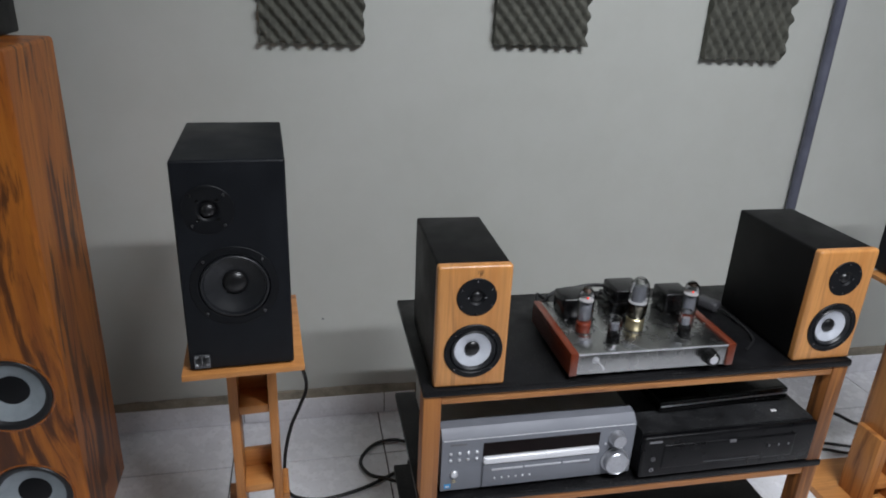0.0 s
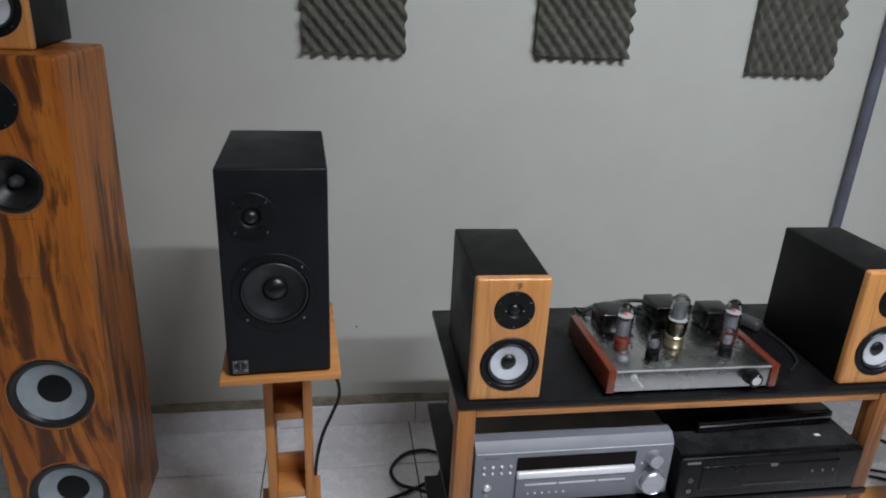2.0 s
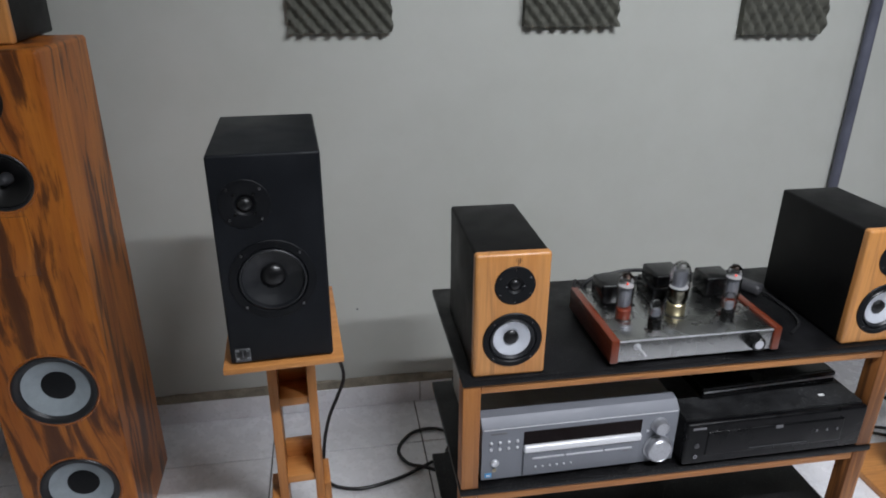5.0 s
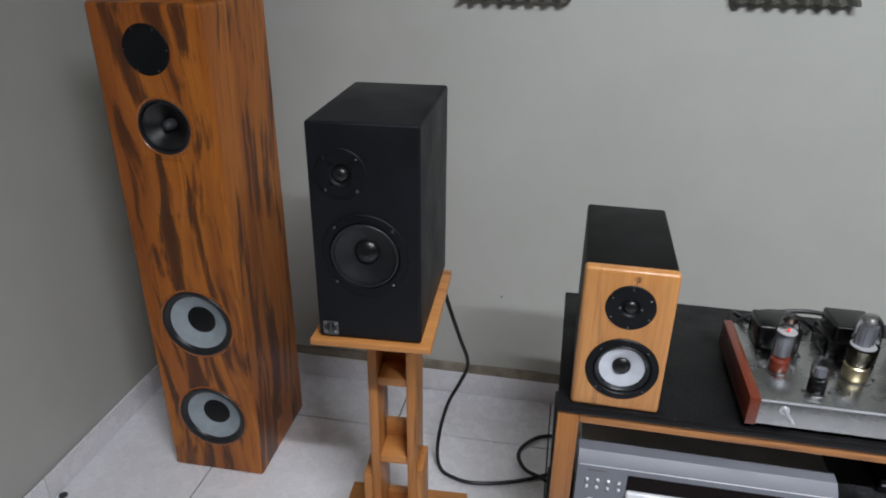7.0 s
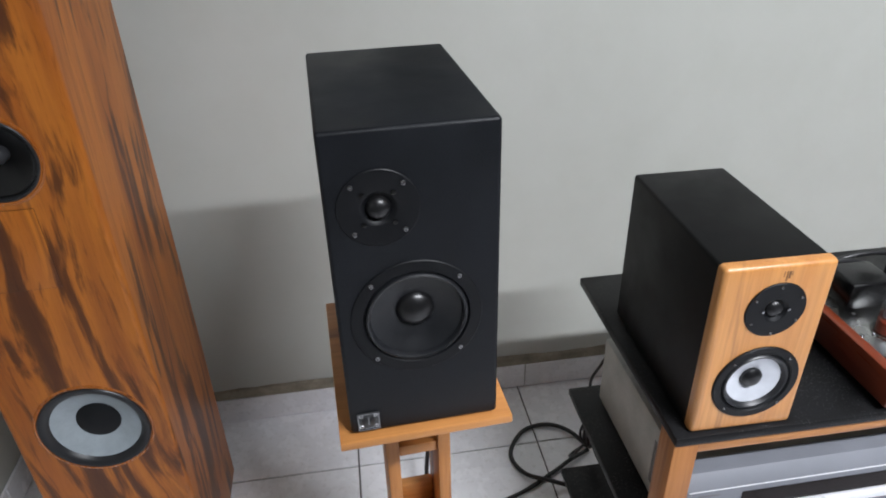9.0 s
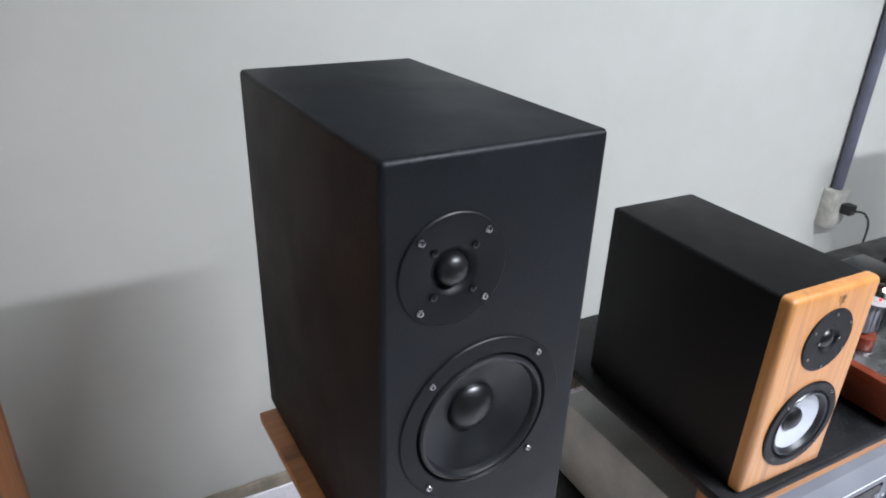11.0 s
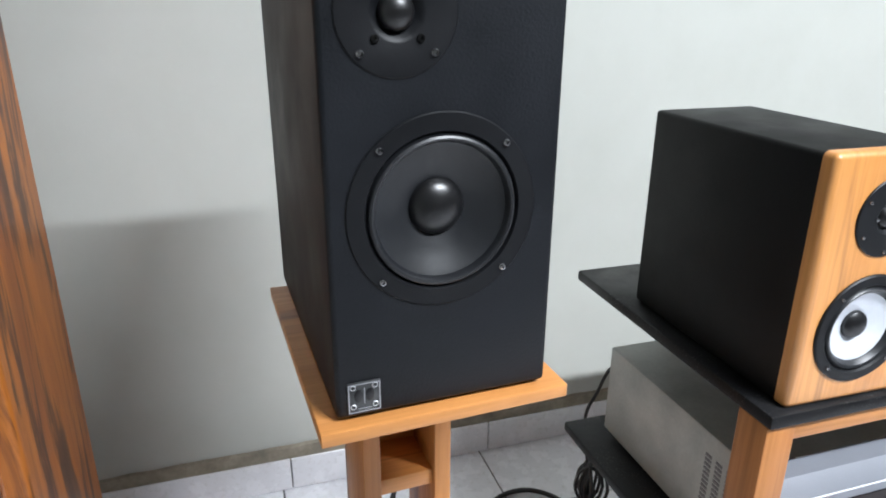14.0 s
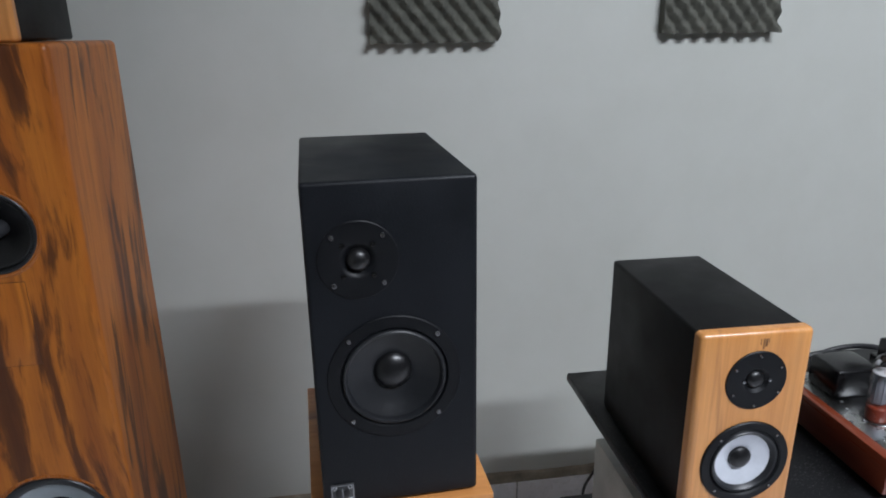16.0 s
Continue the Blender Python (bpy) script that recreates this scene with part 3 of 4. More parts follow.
# ---- stand and rack ----
def speaker_stand(m, label, group):
    """Open wooden stand, 652 mm to the plate; origin on the floor under the plate's middle."""
    t = thing("speaker_stand", m, label, "stand", group)
    part("top_plate", box(-0.112, 0.101, -0.149, 0.150, 0.6590, 0.671, 0.0014), M_PLATE, t, "orange-brown wooden plate with eased edges")
    part("base_plate", box(-0.148, 0.148, -0.170, 0.180, 0.0, 0.022, 0.003), M_PLATE, t)
    for sx in (-1, 1):
        part("post", box(sx * 0.0395 - 0.0095, sx * 0.0395 + 0.0095, -0.010, 0.085, 0.022, 0.6590, 0.0015), M_STAND, t)
        part("foot_block", box(sx * 0.0395 + sx * 0.0097 - (0.018 if sx < 0 else 0), sx * 0.0395 + sx * 0.0097 + (0.014 if sx > 0 else 0), -0.012, 0.072, 0.022, 0.240 if sx < 0 else 0.262, 0.002), M_STAND, t)
    part("paper_label", box(-0.0290, -0.0120, -0.0112, -0.0104, 0.6490, 0.6586), M_WHITE, t, "scrap of white paper under the plate")
    for z in (0.065, 0.270, 0.475):
        part("crosspiece", box(-0.0298, 0.0298, -0.004, 0.078, z, z + 0.020, 0.002), M_PLATE, t)
        part("brace", box(-0.0298, 0.0298, 0.060, 0.078, z + 0.0202, z + 0.062, 0.002), M_PLATE, t)
    return t


def equipment_rack(m, label):
    """Rack 968 mm wide, 390 mm deep; origin on the floor at its front left corner."""
    W, D = 0.9545, 0.400
    t = thing("equipment_rack", m, label, "rack")
    part("top_board", box(0, W, 0, D, 0.5845, 0.6000, 0.003), M_LAMINATE, t, "dusty matt black board")
    part("shelf", box(0, W, 0.002, D + 0.004, 0.313, 0.328, 0.002), M_LAMINATE, t, "dusty matt black board")
    part("shelf", box(0, W, 0.002, D + 0.004, 0.078, 0.093, 0.002), M_LAMINATE, t, "dusty matt black board")
    for x in (0.002, W - 0.038):
        part("post", box(x, x + 0.036, 0.005, 0.047, 0.3285, 0.5840, 0.002), M_RACKWOOD, t, "orange-brown hardwood post")
        part("post", box(x, x + 0.036, 0.005, 0.047, 0.0935, 0.3125, 0.002), M_RACKWOOD, t, "orange-brown hardwood post")
        part("foot", box(x, x + 0.036, 0.005, 0.047, 0.0, 0.0775, 0.002), M_RACKWOOD, t)
    for x in (0.16, 0.62):
        part("rear_post", box(x, x + 0.046, D - 0.05, D - 0.012, 0.0935, 0.3125, 0.002), M_RACKWOOD, t)
        part("rear_post", box(x, x + 0.046, D - 0.05, D - 0.012, 0.3285, 0.5840, 0.002), M_RACKWOOD, t)
        part("rear_foot", box(x, x + 0.046, D - 0.05, D - 0.012, 0.0, 0.0775, 0.002), M_RACKWOOD, t)
    part("rail", box(0.0385, W - 0.0385, 0.007, 0.027, 0.562, 0.5840, 0.002), M_RAILWOOD, t)
    part("rail", box(0.0385, W - 0.0385, 0.007, 0.027, 0.290, 0.3125, 0.002), M_RAILWOOD, t)
    part("rail", box(0.0385, W - 0.0385, 0.007, 0.027, 0.055, 0.0775, 0.002), M_RAILWOOD, t)
    return t


# ---- hi-fi components ----
def av_receiver(m, label):
    """Silver receiver 430 mm wide; origin at its front left lower corner."""
    W, D, H = 0.428, 0.345, 0.158
    t = thing("receiver", m, label, "receiver")
    part("case", box(0.004, W - 0.004, 0.0438, D, 0.010, H - 0.004, 0.003), M_CASE, t, "dusty grey sheet-metal case")
    face = bmesh.new()
    prof = [(0.0, 0.010), (0.0, H - 0.0215), (0.0012, H - 0.0190), (0.0180, H - 0.0030), (0.0420, H - 0.0010), (0.0435, H - 0.0020), (0.0435, 0.010)]
    for x in (0, W):
        face.faces.new([face.verts.new((x, y, z)) for y, z in prof])
    face.verts.ensure_lookup_table()
    k = len(prof)
    for i in range(k):
        j = (i + 1) % k
        face.faces.new([face.verts[q] for q in (i, j, j + k, i + k)])
    front = part("front_panel", face, M_SILVER, t, "satin silver plastic front")
    # a pale bar stands in for the highlight along the front's lip
    part("lip_highlight", box(0.003, W - 0.003, -0.0008, 0.002, H - 0.0224, H - 0.0208, 0.0004), M_TRIMBAR, front, "thin pale bar painted as the lip's highlight")
    part("display", box(0.088, 0.346, -0.0015, 0.004, 0.092, 0.124), M_DISPLAY, front, "unlit dark display window")
    part("trim_bar", box(0.088, 0.346, -0.010, 0.002, 0.074, 0.0915, 0.005, 4), M_TRIMBAR, front, "bright curved silver bar")
    part("flap", box(0.0885, 0.344, -0.0055, 0.002, 0.014, 0.0745, 0.0015), M_SILVER, front)
    for a, b in ((0.107, 0.176), (0.180, 0.262), (0.266, 0.327)):
        part("slot_button", box(a, b, -0.0075, -0.005, 0.0565, 0.0605, 0.001), M_BRIGHT, front)
    for i in range(6):
        x = 0.115 + i * 0.0155
        part("button", lathe([(0.0022, 0.002), (0.0022, -0.002), (0.0012, -0.003), (0, -0.003)], (x, -0.0055, 0.036), n=12), M_BRIGHT, front)
    for r in range(2):
        for i in range(4):
            part("button", lathe([(0.0034, 0.002), (0.0034, -0.0022), (0.0022, -0.0034), (0, -0.0036)], (0.019 + i * 0.0185, 0, 0.104 - r * 0.0165), n=14), M_BRIGHT, front)
            part("button_mark", box(0.0165 + i * 0.0185, 0.0215 + i * 0.0185, -0.0004, 0.001, 0.0975 - r * 0.0165, 0.0985 - r * 0.0165), M_GREYINK, front)
    part("power_button", lathe([(0.0085, 0.002), (0.0085, -0.004), (0.0065, -0.006), (0.0045, -0.0052), (0, -0.0046)], (0.028, 0, 0.053), n=24), M_BRIGHT, front)
    part("phones_jack", lathe([(0.004, 0.001), (0.004, -0.001), (0.0025, -0.001), (0.0022, 0.002), (0, 0.002)], (0.028, 0, 0.033), n=16), M_BRASS, front)
    part("sticker", box(0.008, 0.022, -0.0006, 0.001, 0.016, 0.027), M_BLUE, front, "small blue sticker")
    part("sticker_mark", box(0.011, 0.019, -0.0010, -0.0005, 0.019, 0.0225), M_WHITE, front)
    part("maker_mark", box(0.018, 0.052, -0.0005, 0.001, 0.1235, 0.1280), M_GREYINK, front)
    part("flap_mark", box(0.108, 0.120, -0.0060, -0.005, 0.0275, 0.0290), M_GREYINK, front)
    part("flap_mark", box(0.304, 0.327, -0.0060, -0.005, 0.0505, 0.0520), M_GREYINK, front)
    for x, z, r in ((0.386, 0.106, 0.0165), (0.388, 0.047, 0.0285)):
        part("knob", lathe([(r * 1.12, 0.002), (r * 1.10, -0.003), (r, -0.004), (r * 0.98, -0.016), (r * 0.90, -0.019), (r * 0.86, -0.0175), (0, -0.0175)], (x, 0, z), n=40), M_KNOB, front, "round brushed silver knob")
    part("indicator", lathe([(0.0028, 0.001), (0.0028, -0.0018), (0, -0.0022)], (0.362, 0, 0.092), n=12), M_BRIGHT, front)
    for g in range(4):
        for i in range(14):
            z = 0.036 + i * 0.0066
            y = 0.048 + g * 0.019
            part("vent_slot", box(0.0032, 0.0046, y, y + 0.011, z, z + 0.0038), M_GREYINK, t)
    for x in (0.03, W - 0.03):
        for y in (0.045, D - 0.04):
            part("foot", lathe([(0, 0.0), (0.013, 0.0), (0.014, 0.003), (0.014, 0.0102), (0, 0.0102)], (x, y, 0), "z", 20), M_RUBBER, t)
    return t


def disc_changer(m, label):
    W, D, H = 0.4295, 0.345, 0.117
    t = thing("disc_changer", m, label, "disc player")
    part("case", box(0.003, W - 0.003, 0.016, D, 0.008, H, 0.003), M_DUSTTOP, t, "dusty black metal cover")
    f = part("front_panel", box(0, W, 0, 0.018, 0.008, H - 0.003, 0.006, 3), M_BLACKDUST, t, "black plastic front")
    part("tray_door", box(0.048, 0.376, -0.003, 0.004, 0.030, 0.092, 0.004, 3), M_BLACKDUST, f)
    part("tray_lip", box(0.151, 0.290, -0.0044, -0.002, 0.0375, 0.0400, 0.001), M_GREYPLUG, f)
    part("maker_mark", box(0.013, 0.043, -0.0008, 0.001, 0.0995, 0.1050), M_GREYINK, f)
    part("disc_mark", box(0.207, 0.223, -0.0036, -0.002, 0.084, 0.0915), M_GREYINK, f)
    for i in range(3):
        part("button", box(0.308 + i * 0.025, 0.312 + i * 0.025, -0.0050, -0.002, 0.062, 0.068, 0.001), M_GREYINK, f)
    part("button", lathe([(0.006, 0.002), (0.006, -0.002), (0, -0.003)], (0.027, 0, 0.058), n=18), M_GREYPLUG, f)
    part("jack", lathe([(0.005, 0.002), (0.005, -0.002), (0.003, -0.002), (0.0026, 0.002), (0, 0.002)], (0.027, 0, 0.030), n=18), M_SCREW, f)
    part("sticker", box(0.341, 0.354, 0.047, 0.054, H - 0.0002, H + 0.0008), M_WHITE, t, "torn scrap of white label")
    for x in (0.03, W - 0.03):
        for y in (0.04, D - 0.04):
            part("foot", lathe([(0, 0.0), (0.012, 0.0), (0.012, 0.0082), (0, 0.0082)], (x, y, 0), "z", 16), M_RUBBER, t)
    return t


def slim_player(m, label):
    W, D, H = 0.337, 0.230, 0.034
    t = thing("slim_disc_player", m, label, "disc player")
    part("case", box(0.001, W - 0.001, 0.006, D, 0.004, H, 0.003), M_BLACKGLOSS, t, "gloss black case")
    f = part("front_panel", box(0, W, 0, 0.008, 0.004, H - 0.001, 0.003), M_BLACKGLOSS, t)
    part("trim_strip", box(0.003, W - 0.003, -0.0018, 0.002, 0.018, 0.0220, 0.0012), M_BRIGHT, f, "thin chrome strip")
    for i in range(3):
        part("button", box(0.250 + i * 0.016, 0.258 + i * 0.016, -0.0016, 0.002, 0.009, 0.012, 0.0006), M_SCREW, f)
    for x in (0.03, W - 0.03):
        for y in (0.03, D - 0.03):
            part("foot", lathe([(0, 0.0), (0.009, 0.0), (0.009, 0.0042), (0, 0.0042)], (x, y, 0), "z", 14), M_RUBBER, t)
    return t


def valve(parent, x, y, z, r, h, base_h, base_mat, name, hot, label):
    b = part(name, lathe([(0, 0), (r * 0.86, 0), (r * 0.90, 0.002), (r * 0.90, base_h - 0.002), (r * 0.82, base_h), (0, base_h)], (x, y, z), "z", 28), base_mat, parent, label)
    g = [(r * 0.80, base_h - 0.001), (r * 0.98, base_h + 0.12 * (h - base_h)), (r, base_h + 0.45 * (h - base_h)), (r * 0.97, base_h + 0.74 * (h - base_h)), (r * 0.78, base_h + 0.90 * (h - base_h)), (r * 0.45, h * 0.985), (0, h)]
    part("glass_bulb", lathe(g, (x, y, z), "z", 32), M_GLASS, b, "clear glass envelope").visible_shadow = False
    inner = h - base_h
    low, top = (0.40, 0.78) if name == "rectifier_valve" else (0.05, 0.60) if hot else (0.08, 0.50)
    ar = r * (0.66 if hot else 0.60 if name == "rectifier_valve" else 0.50)
    plate = lathe([(0, low * inner), (ar * 0.94, low * inner), (ar, low * inner + 0.002), (ar, top * inner - 0.002), (ar * 0.94, top * inner), (0, top * inner)], (0, 0, z + base_h), "z", 20)
    bmesh.ops.transform(plate, matrix=Matrix.Translation((x, y, 0)) @ Matrix.Diagonal((1.0, 0.72, 1, 1)), verts=plate.verts)
    for sx in (-1, 1):
        box(x + sx * ar * 1.05 - 0.0006, x + sx * ar * 1.05 + 0.0006, y - 0.003, y + 0.003, z + base_h + low * inner, z + base_h + top * inner, bm=plate)
        box(x + sx * ar * 0.42 - 0.0005, x + sx * ar * 0.42 + 0.0005, y - ar * 0.74, y - ar * 0.60, z + base_h + low * inner, z + base_h + top * inner, bm=plate)
    part("anode", plate, M_PLATE_GREY, b, "grey metal anode with pressed ribs")
    mr = r * (0.90 if hot or name == "rectifier_valve" else 0.66)
    at = low - 0.02 if name == "rectifier_valve" else top + 0.03
    if name == "driver_valve":
        for sx in (-1, 0, 1):
            part("support_rod", lathe([(0, 0), (0.0009, 0), (0.0009, 0.56 * inner), (0, 0.56 * inner)], (x + sx * 0.0065, y, z + base_h), "z", 8), M_GETTER, b)
    else:
        part("mica_disc", lathe([(0, 0), (mr, 0), (mr, 0.0016), (0, 0.0016)], (x, y, z + base_h + at * inner), "z", 28), M_MICA, b, "pale mica disc")
        part("getter_flash", lathe([(r * 0.70, base_h + 0.90 * inner), (r * 0.40, h * 0.972), (0, h * 0.984)], (x, y, z), "z", 24), M_FLASH if hot else M_GETTER, b, "mirror-like flash inside the glass top")
    if hot:
        part("heater", lathe([(0, 0), (r * 0.12, 0.001), (r * 0.12, 0.004), (0, 0.005)], (x, y - r * 0.3, z + base_h + 0.68 * inner), "z", 14), M_HEATER, b, "red glowing heater")
    part("socket_ring", lathe([(r * 0.92, 0.0001), (r * 1.22, 0.0001), (r * 1.22, 0.0016), (r * 0.92, 0.0016), (r * 0.92, 0.0001)], (x, y, z), "z", 28), M_STEEL, b)
    for sx in (-1, 1):
        part("socket_screw", lathe([(0.0026, 0.0), (0.0026, 0.0026), (0.0014, 0.0036), (0, 0.0038)], (x + sx * r * 1.32, y - 0.004, z), "z", 12), M_SCREW, b)
    return b


def transformer(parent, x0, x1, y0, y1, z, h, flange=False):
    b = part("transformer", box(x0, x1, y0, y1, z, z + h, 0.005, 3), M_BLACKGLOSS, parent, "gloss black transformer cover")
    if flange:
        part("core", box(x0 - 0.006, x1 + 0.006, y0 - 0.004, y1 + 0.004, z, z + h * 0.55, 0.002), M_BLACKGLOSS, b)
    for x in (x0 + 0.006, x1 - 0.006):
        part("bolt", lathe([(0.0042, 0.0), (0.0042, 0.003), (0.002, 0.0042), (0, 0.0044)], (x, y0 - 0.008, z), "z", 10), M_SCREW, b)
        part("mounting_tab", box(x - 0.006, x + 0.006, y0 - 0.014, y0 + 0.002, z, z + 0.0016, 0.0005), M_BLACKGLOSS, b)
    return b


def valve_amplifier(m, label):
    """Valve amplifier 370 x 245 mm; origin at its front left corner on the rack."""
    W, D, Z0, Z1 = 0.364, 0.240, 0.010, 0.0585
    t = thing("valve_amplifier", m, label, "amplifier")
    part("chassis", box(0.0172, W - 0.0172, 0.003, D - 0.003, Z0 + 0.002, Z1, 0.0012), M_STEEL, t, "brushed stainless steel chassis")
    part("front_edge", box(0.0172, W - 0.0172, 0.0014, 0.0045, Z1 - 0.0026, Z1 + 0.0008, 0.0010), M_BRIGHT, t)
    for x in (0.0, W - 0.017):
        part("side_panel", box(x, x + 0.017, 0, D, Z0, Z1 + 0.0035, 0.0025), M_REDWOOD, t, "glossy red-brown wooden cheek")
    z = Z1
    X, Y = 0.579, 1.306
    valve(t, 0.642 - X, 1.404 - Y, z, 0.0172, 0.101, 0.022, M_REDBASE, "power_valve", True, "power valve with red-brown base")
    valve(t, 0.884 - X, 1.408 - Y, z, 0.0172, 0.101, 0.022, M_REDBASE, "power_valve", True, "power valve with red-brown base")
    valve(t, 0.686 - X, 1.351 - Y, z, 0.0150, 0.062, 0.024, M_BAKE, "driver_valve", False, "small valve with black base")
    valve(t, 0.848 - X, 1.356 - Y, z, 0.0150, 0.063, 0.024, M_BAKE, "driver_valve", False, "small valve with black base")
    r = valve(t, 0.759 - X, 1.404 - Y, z, 0.0215, 0.118, 0.026, M_BRASS, "rectifier_valve", False, "large rectifier valve with brass base")
    part("mirror_band", lathe([(0.0172, 0.0), (0.0205, 0.010), (0.0210, 0.032)], (0.759 - X, 1.404 - Y, z + 0.026), "z", 32), M_NICKEL, r, "silvered lower glass")
    transformer(t, 0.616 - X, 0.688 - X, 1.457 - Y, 1.520 - Y, z, 0.047)
    transformer(t, 0.733 - X, 0.802 - X, 1.452 - Y, 1.523 - Y, z, 0.064, True)
    transformer(t, 0.858 - X, 0.922 - X, 1.457 - Y, 1.520 - Y, z, 0.047)
    for x in (0.600 - X, 0.925 - X):
        part("deck_screw", lathe([(0.003, 0.0), (0.003, 0.0015), (0, 0.0028)], (x, 1.40 - Y, z), "z", 12), M_SCREW, t)
    sw = part("toggle_switch", lathe([(0.0075, 0.002), (0.0075, -0.002), (0.0050, -0.0026), (0.0036, -0.006), (0, -0.006)], (0.054, 0.003, 0.044), n=18), M_BRIGHT, t, "chrome toggle switch")
    part("lever", tube([(0.054, -0.002, 0.045), (0.058, -0.011, 0.041), (0.063, -0.020, 0.035)], 0.0032, 8, 4), M_BRIGHT, sw)
    kn = part("volume_knob", lathe([(0.0175, 0.003), (0.0175, -0.002), (0.0160, -0.005), (0.0152, -0.017), (0.0140, -0.0195), (0.0095, -0.020)], (0.306, 0.003, 0.036), n=32), M_BAKE, t, "black knob with silver cap")
    part("knob_cap", lathe([(0.0097, -0.0192), (0.0092, -0.0204), (0, -0.0204)], (0.306, 0.003, 0.036), n=32), M_BRIGHT, kn)
    part("pointer", box(0.3052, 0.3068, -0.0180, -0.0168, 0.0452, 0.0505), M_WHITE, kn)
    for x in (0.03, W - 0.03):
        for y in (0.03, D - 0.03):
            part("foot", lathe([(0, 0.0), (0.010, 0.0), (0.011, 0.002), (0.011, 0.0122), (0, 0.0122)], (x, y, 0), "z", 18), M_RUBBER, t)
    return t


# ---- room ----
XL, XR, YB, YF, H = -0.945, 4.90, 2.100, -4.60, 2.70
T = 0.12
structure("wall_north", box(XL - T, XR + T, YB, YB + T, -0.05, H), M_WALL, "grey-green painted plaster wall, slightly uneven", "wall")
structure("wall_west", box(XL - T, XL, YF, YB, -0.05, H), M_WALL, "grey-green painted plaster wall, slightly uneven", "wall")
# unseen east and south walls and ceiling, added and tuned for bounced light
structure("wall_east", box(XR, XR + T, YF, YB, -0.05, H), M_WALL, "unseen plain grey-green wall closing the room", "wall")
structure("wall_south", box(XL - T, XR + T, YF - T, YF, -0.05, H), M_WALL, "unseen plain grey-green wall closing the room", "wall")
structure("ceiling", box(XL - T, XR + T, YF - T, YB + T, H, H + 0.1), M_CEIL, "unseen plain white ceiling closing the room", "ceiling")
floor = structure("floor", box(XL - T, XR + T, YF - T, YB + T, -0.10, -0.004), M_GROUT, "off-white glazed ceramic tiles with dark joints", "floor")


def foam_panel(x0, x1, z0, z1, lean, phase, label):
    """Wedge-cut foam: slanting ridges broken into bumps, with scalloped rims."""
    bm = bmesh.new()
    nx, nz = 56, 96
    def height(x, z):
        k = 2 * math.pi / 0.0345
        a, b = math.sin(k * (x + lean * z) + phase), math.sin(k * (x - 0.55 * z) * 0.98 + 1.3 * phase)
        return 0.014 + 0.012 * (0.5 + 0.5 * a) ** 0.8 + 0.0075 * (0.5 + 0.5 * b)
    grid = []
    for j in range(nz + 1):
        row = []
        for i in range(nx + 1):
            u, v = i / nx, j / nz
            x, z = x0 + (x1 - x0) * u, z0 + (z1 - z0) * v
            h = height(x, z)
            if j == 0:
                z -= 0.12 * (h - 0.014)
            if i in (0, nx):
                x += (h - 0.022) * (0.35 if i == nx else -0.2)
            row.append(bm.verts.new((x, -h + noise.noise((x * 60, z * 60, 0)) * 0.001, z)))
        grid.append(row)
    for j in range(nz):
        for i in range(nx):
            bm.faces.new((grid[j][i], grid[j][i + 1], grid[j + 1][i + 1], grid[j + 1][i]))
    rim = [grid[0][i] for i in range(nx + 1)] + [grid[j][nx] for j in range(1, nz + 1)] + [grid[nz][i] for i in range(nx - 1, -1, -1)] + [grid[j][0] for j in range(nz - 1, 0, -1)]
    backs = [bm.verts.new((min(max(v.co.x, x0), x1), 0, max(v.co.z, z0))) for v in rim]
    for i in range(len(rim)):
        j = (i + 1) % len(rim)
        bm.faces.new((rim[i], rim[j], backs[j], backs[i]))
    ob = new("foam_panel", mesh_of("foam_panel", bm, M_FOAM))
    ob.location = (0, YB - 0.001, 0)
    return tagged(ob, label, "acoustic panel", "foam panels on the wall")


foam_panel(-0.020, 0.242, 1.170, 1.62, 0.85, 0.4, "dark grey ridged acoustic foam on the wall")
foam_panel(0.596, 0.860, 1.180, 1.62, 0.85, 1.7, "dark grey ridged acoustic foam on the wall")
foam_panel(1.232, 1.494, 1.154, 1.60, 0.72, 2.5, "dark grey bumpy acoustic foam on the wall")

pipe = thing("conduit", pose(1.652, YB, 0), "blue-grey electrical conduit running up the wall to a socket", "conduit")
part("pipe", lathe([(0.0155, 0.520), (0.0155, H)], (0, -0.0185, 0), "z", 20), M_PIPE, pipe)
sock = thing("wall_socket", pose(1.652, YB, 0), "yellowed grey surface socket box with a black plug", "socket")
part("box", box(-0.036, 0.036, -0.042, -0.0005, 0.405, 0.520, 0.004), M_BOX, sock)
part("cover", box(-0.030, 0.030, -0.0455, -0.0415, 0.415, 0.510, 0.003), M_BOX, sock)
plug = part("plug", box(-0.006, 0.026, -0.080, -0.0452, 0.452, 0.484, 0.006), M_CABLE, sock, "black mains plug")
part("lead", tube([(0.012, -0.078, 0.468), (0.030, -0.105, 0.462), (0.055, -0.11, 0.40), (0.06, -0.09, 0.22), (0.05, -0.07, 0.05), (0.02, -0.08, 0.006), (-0.15, -0.10, 0.005)], 0.0032), M_CABLE, sock)

# ---- things ----
tower_speaker(pose(-0.576, 1.630, 0, 0, 0, 0.8), "tall glossy tigerwood floor-standing speaker with grey cones")
bookshelf_speaker(pose(-0.592, 1.716, 1.1852, 0, 0, 4.5), "small black speaker with pale wood front atop the tower", "small bookshelf speakers")

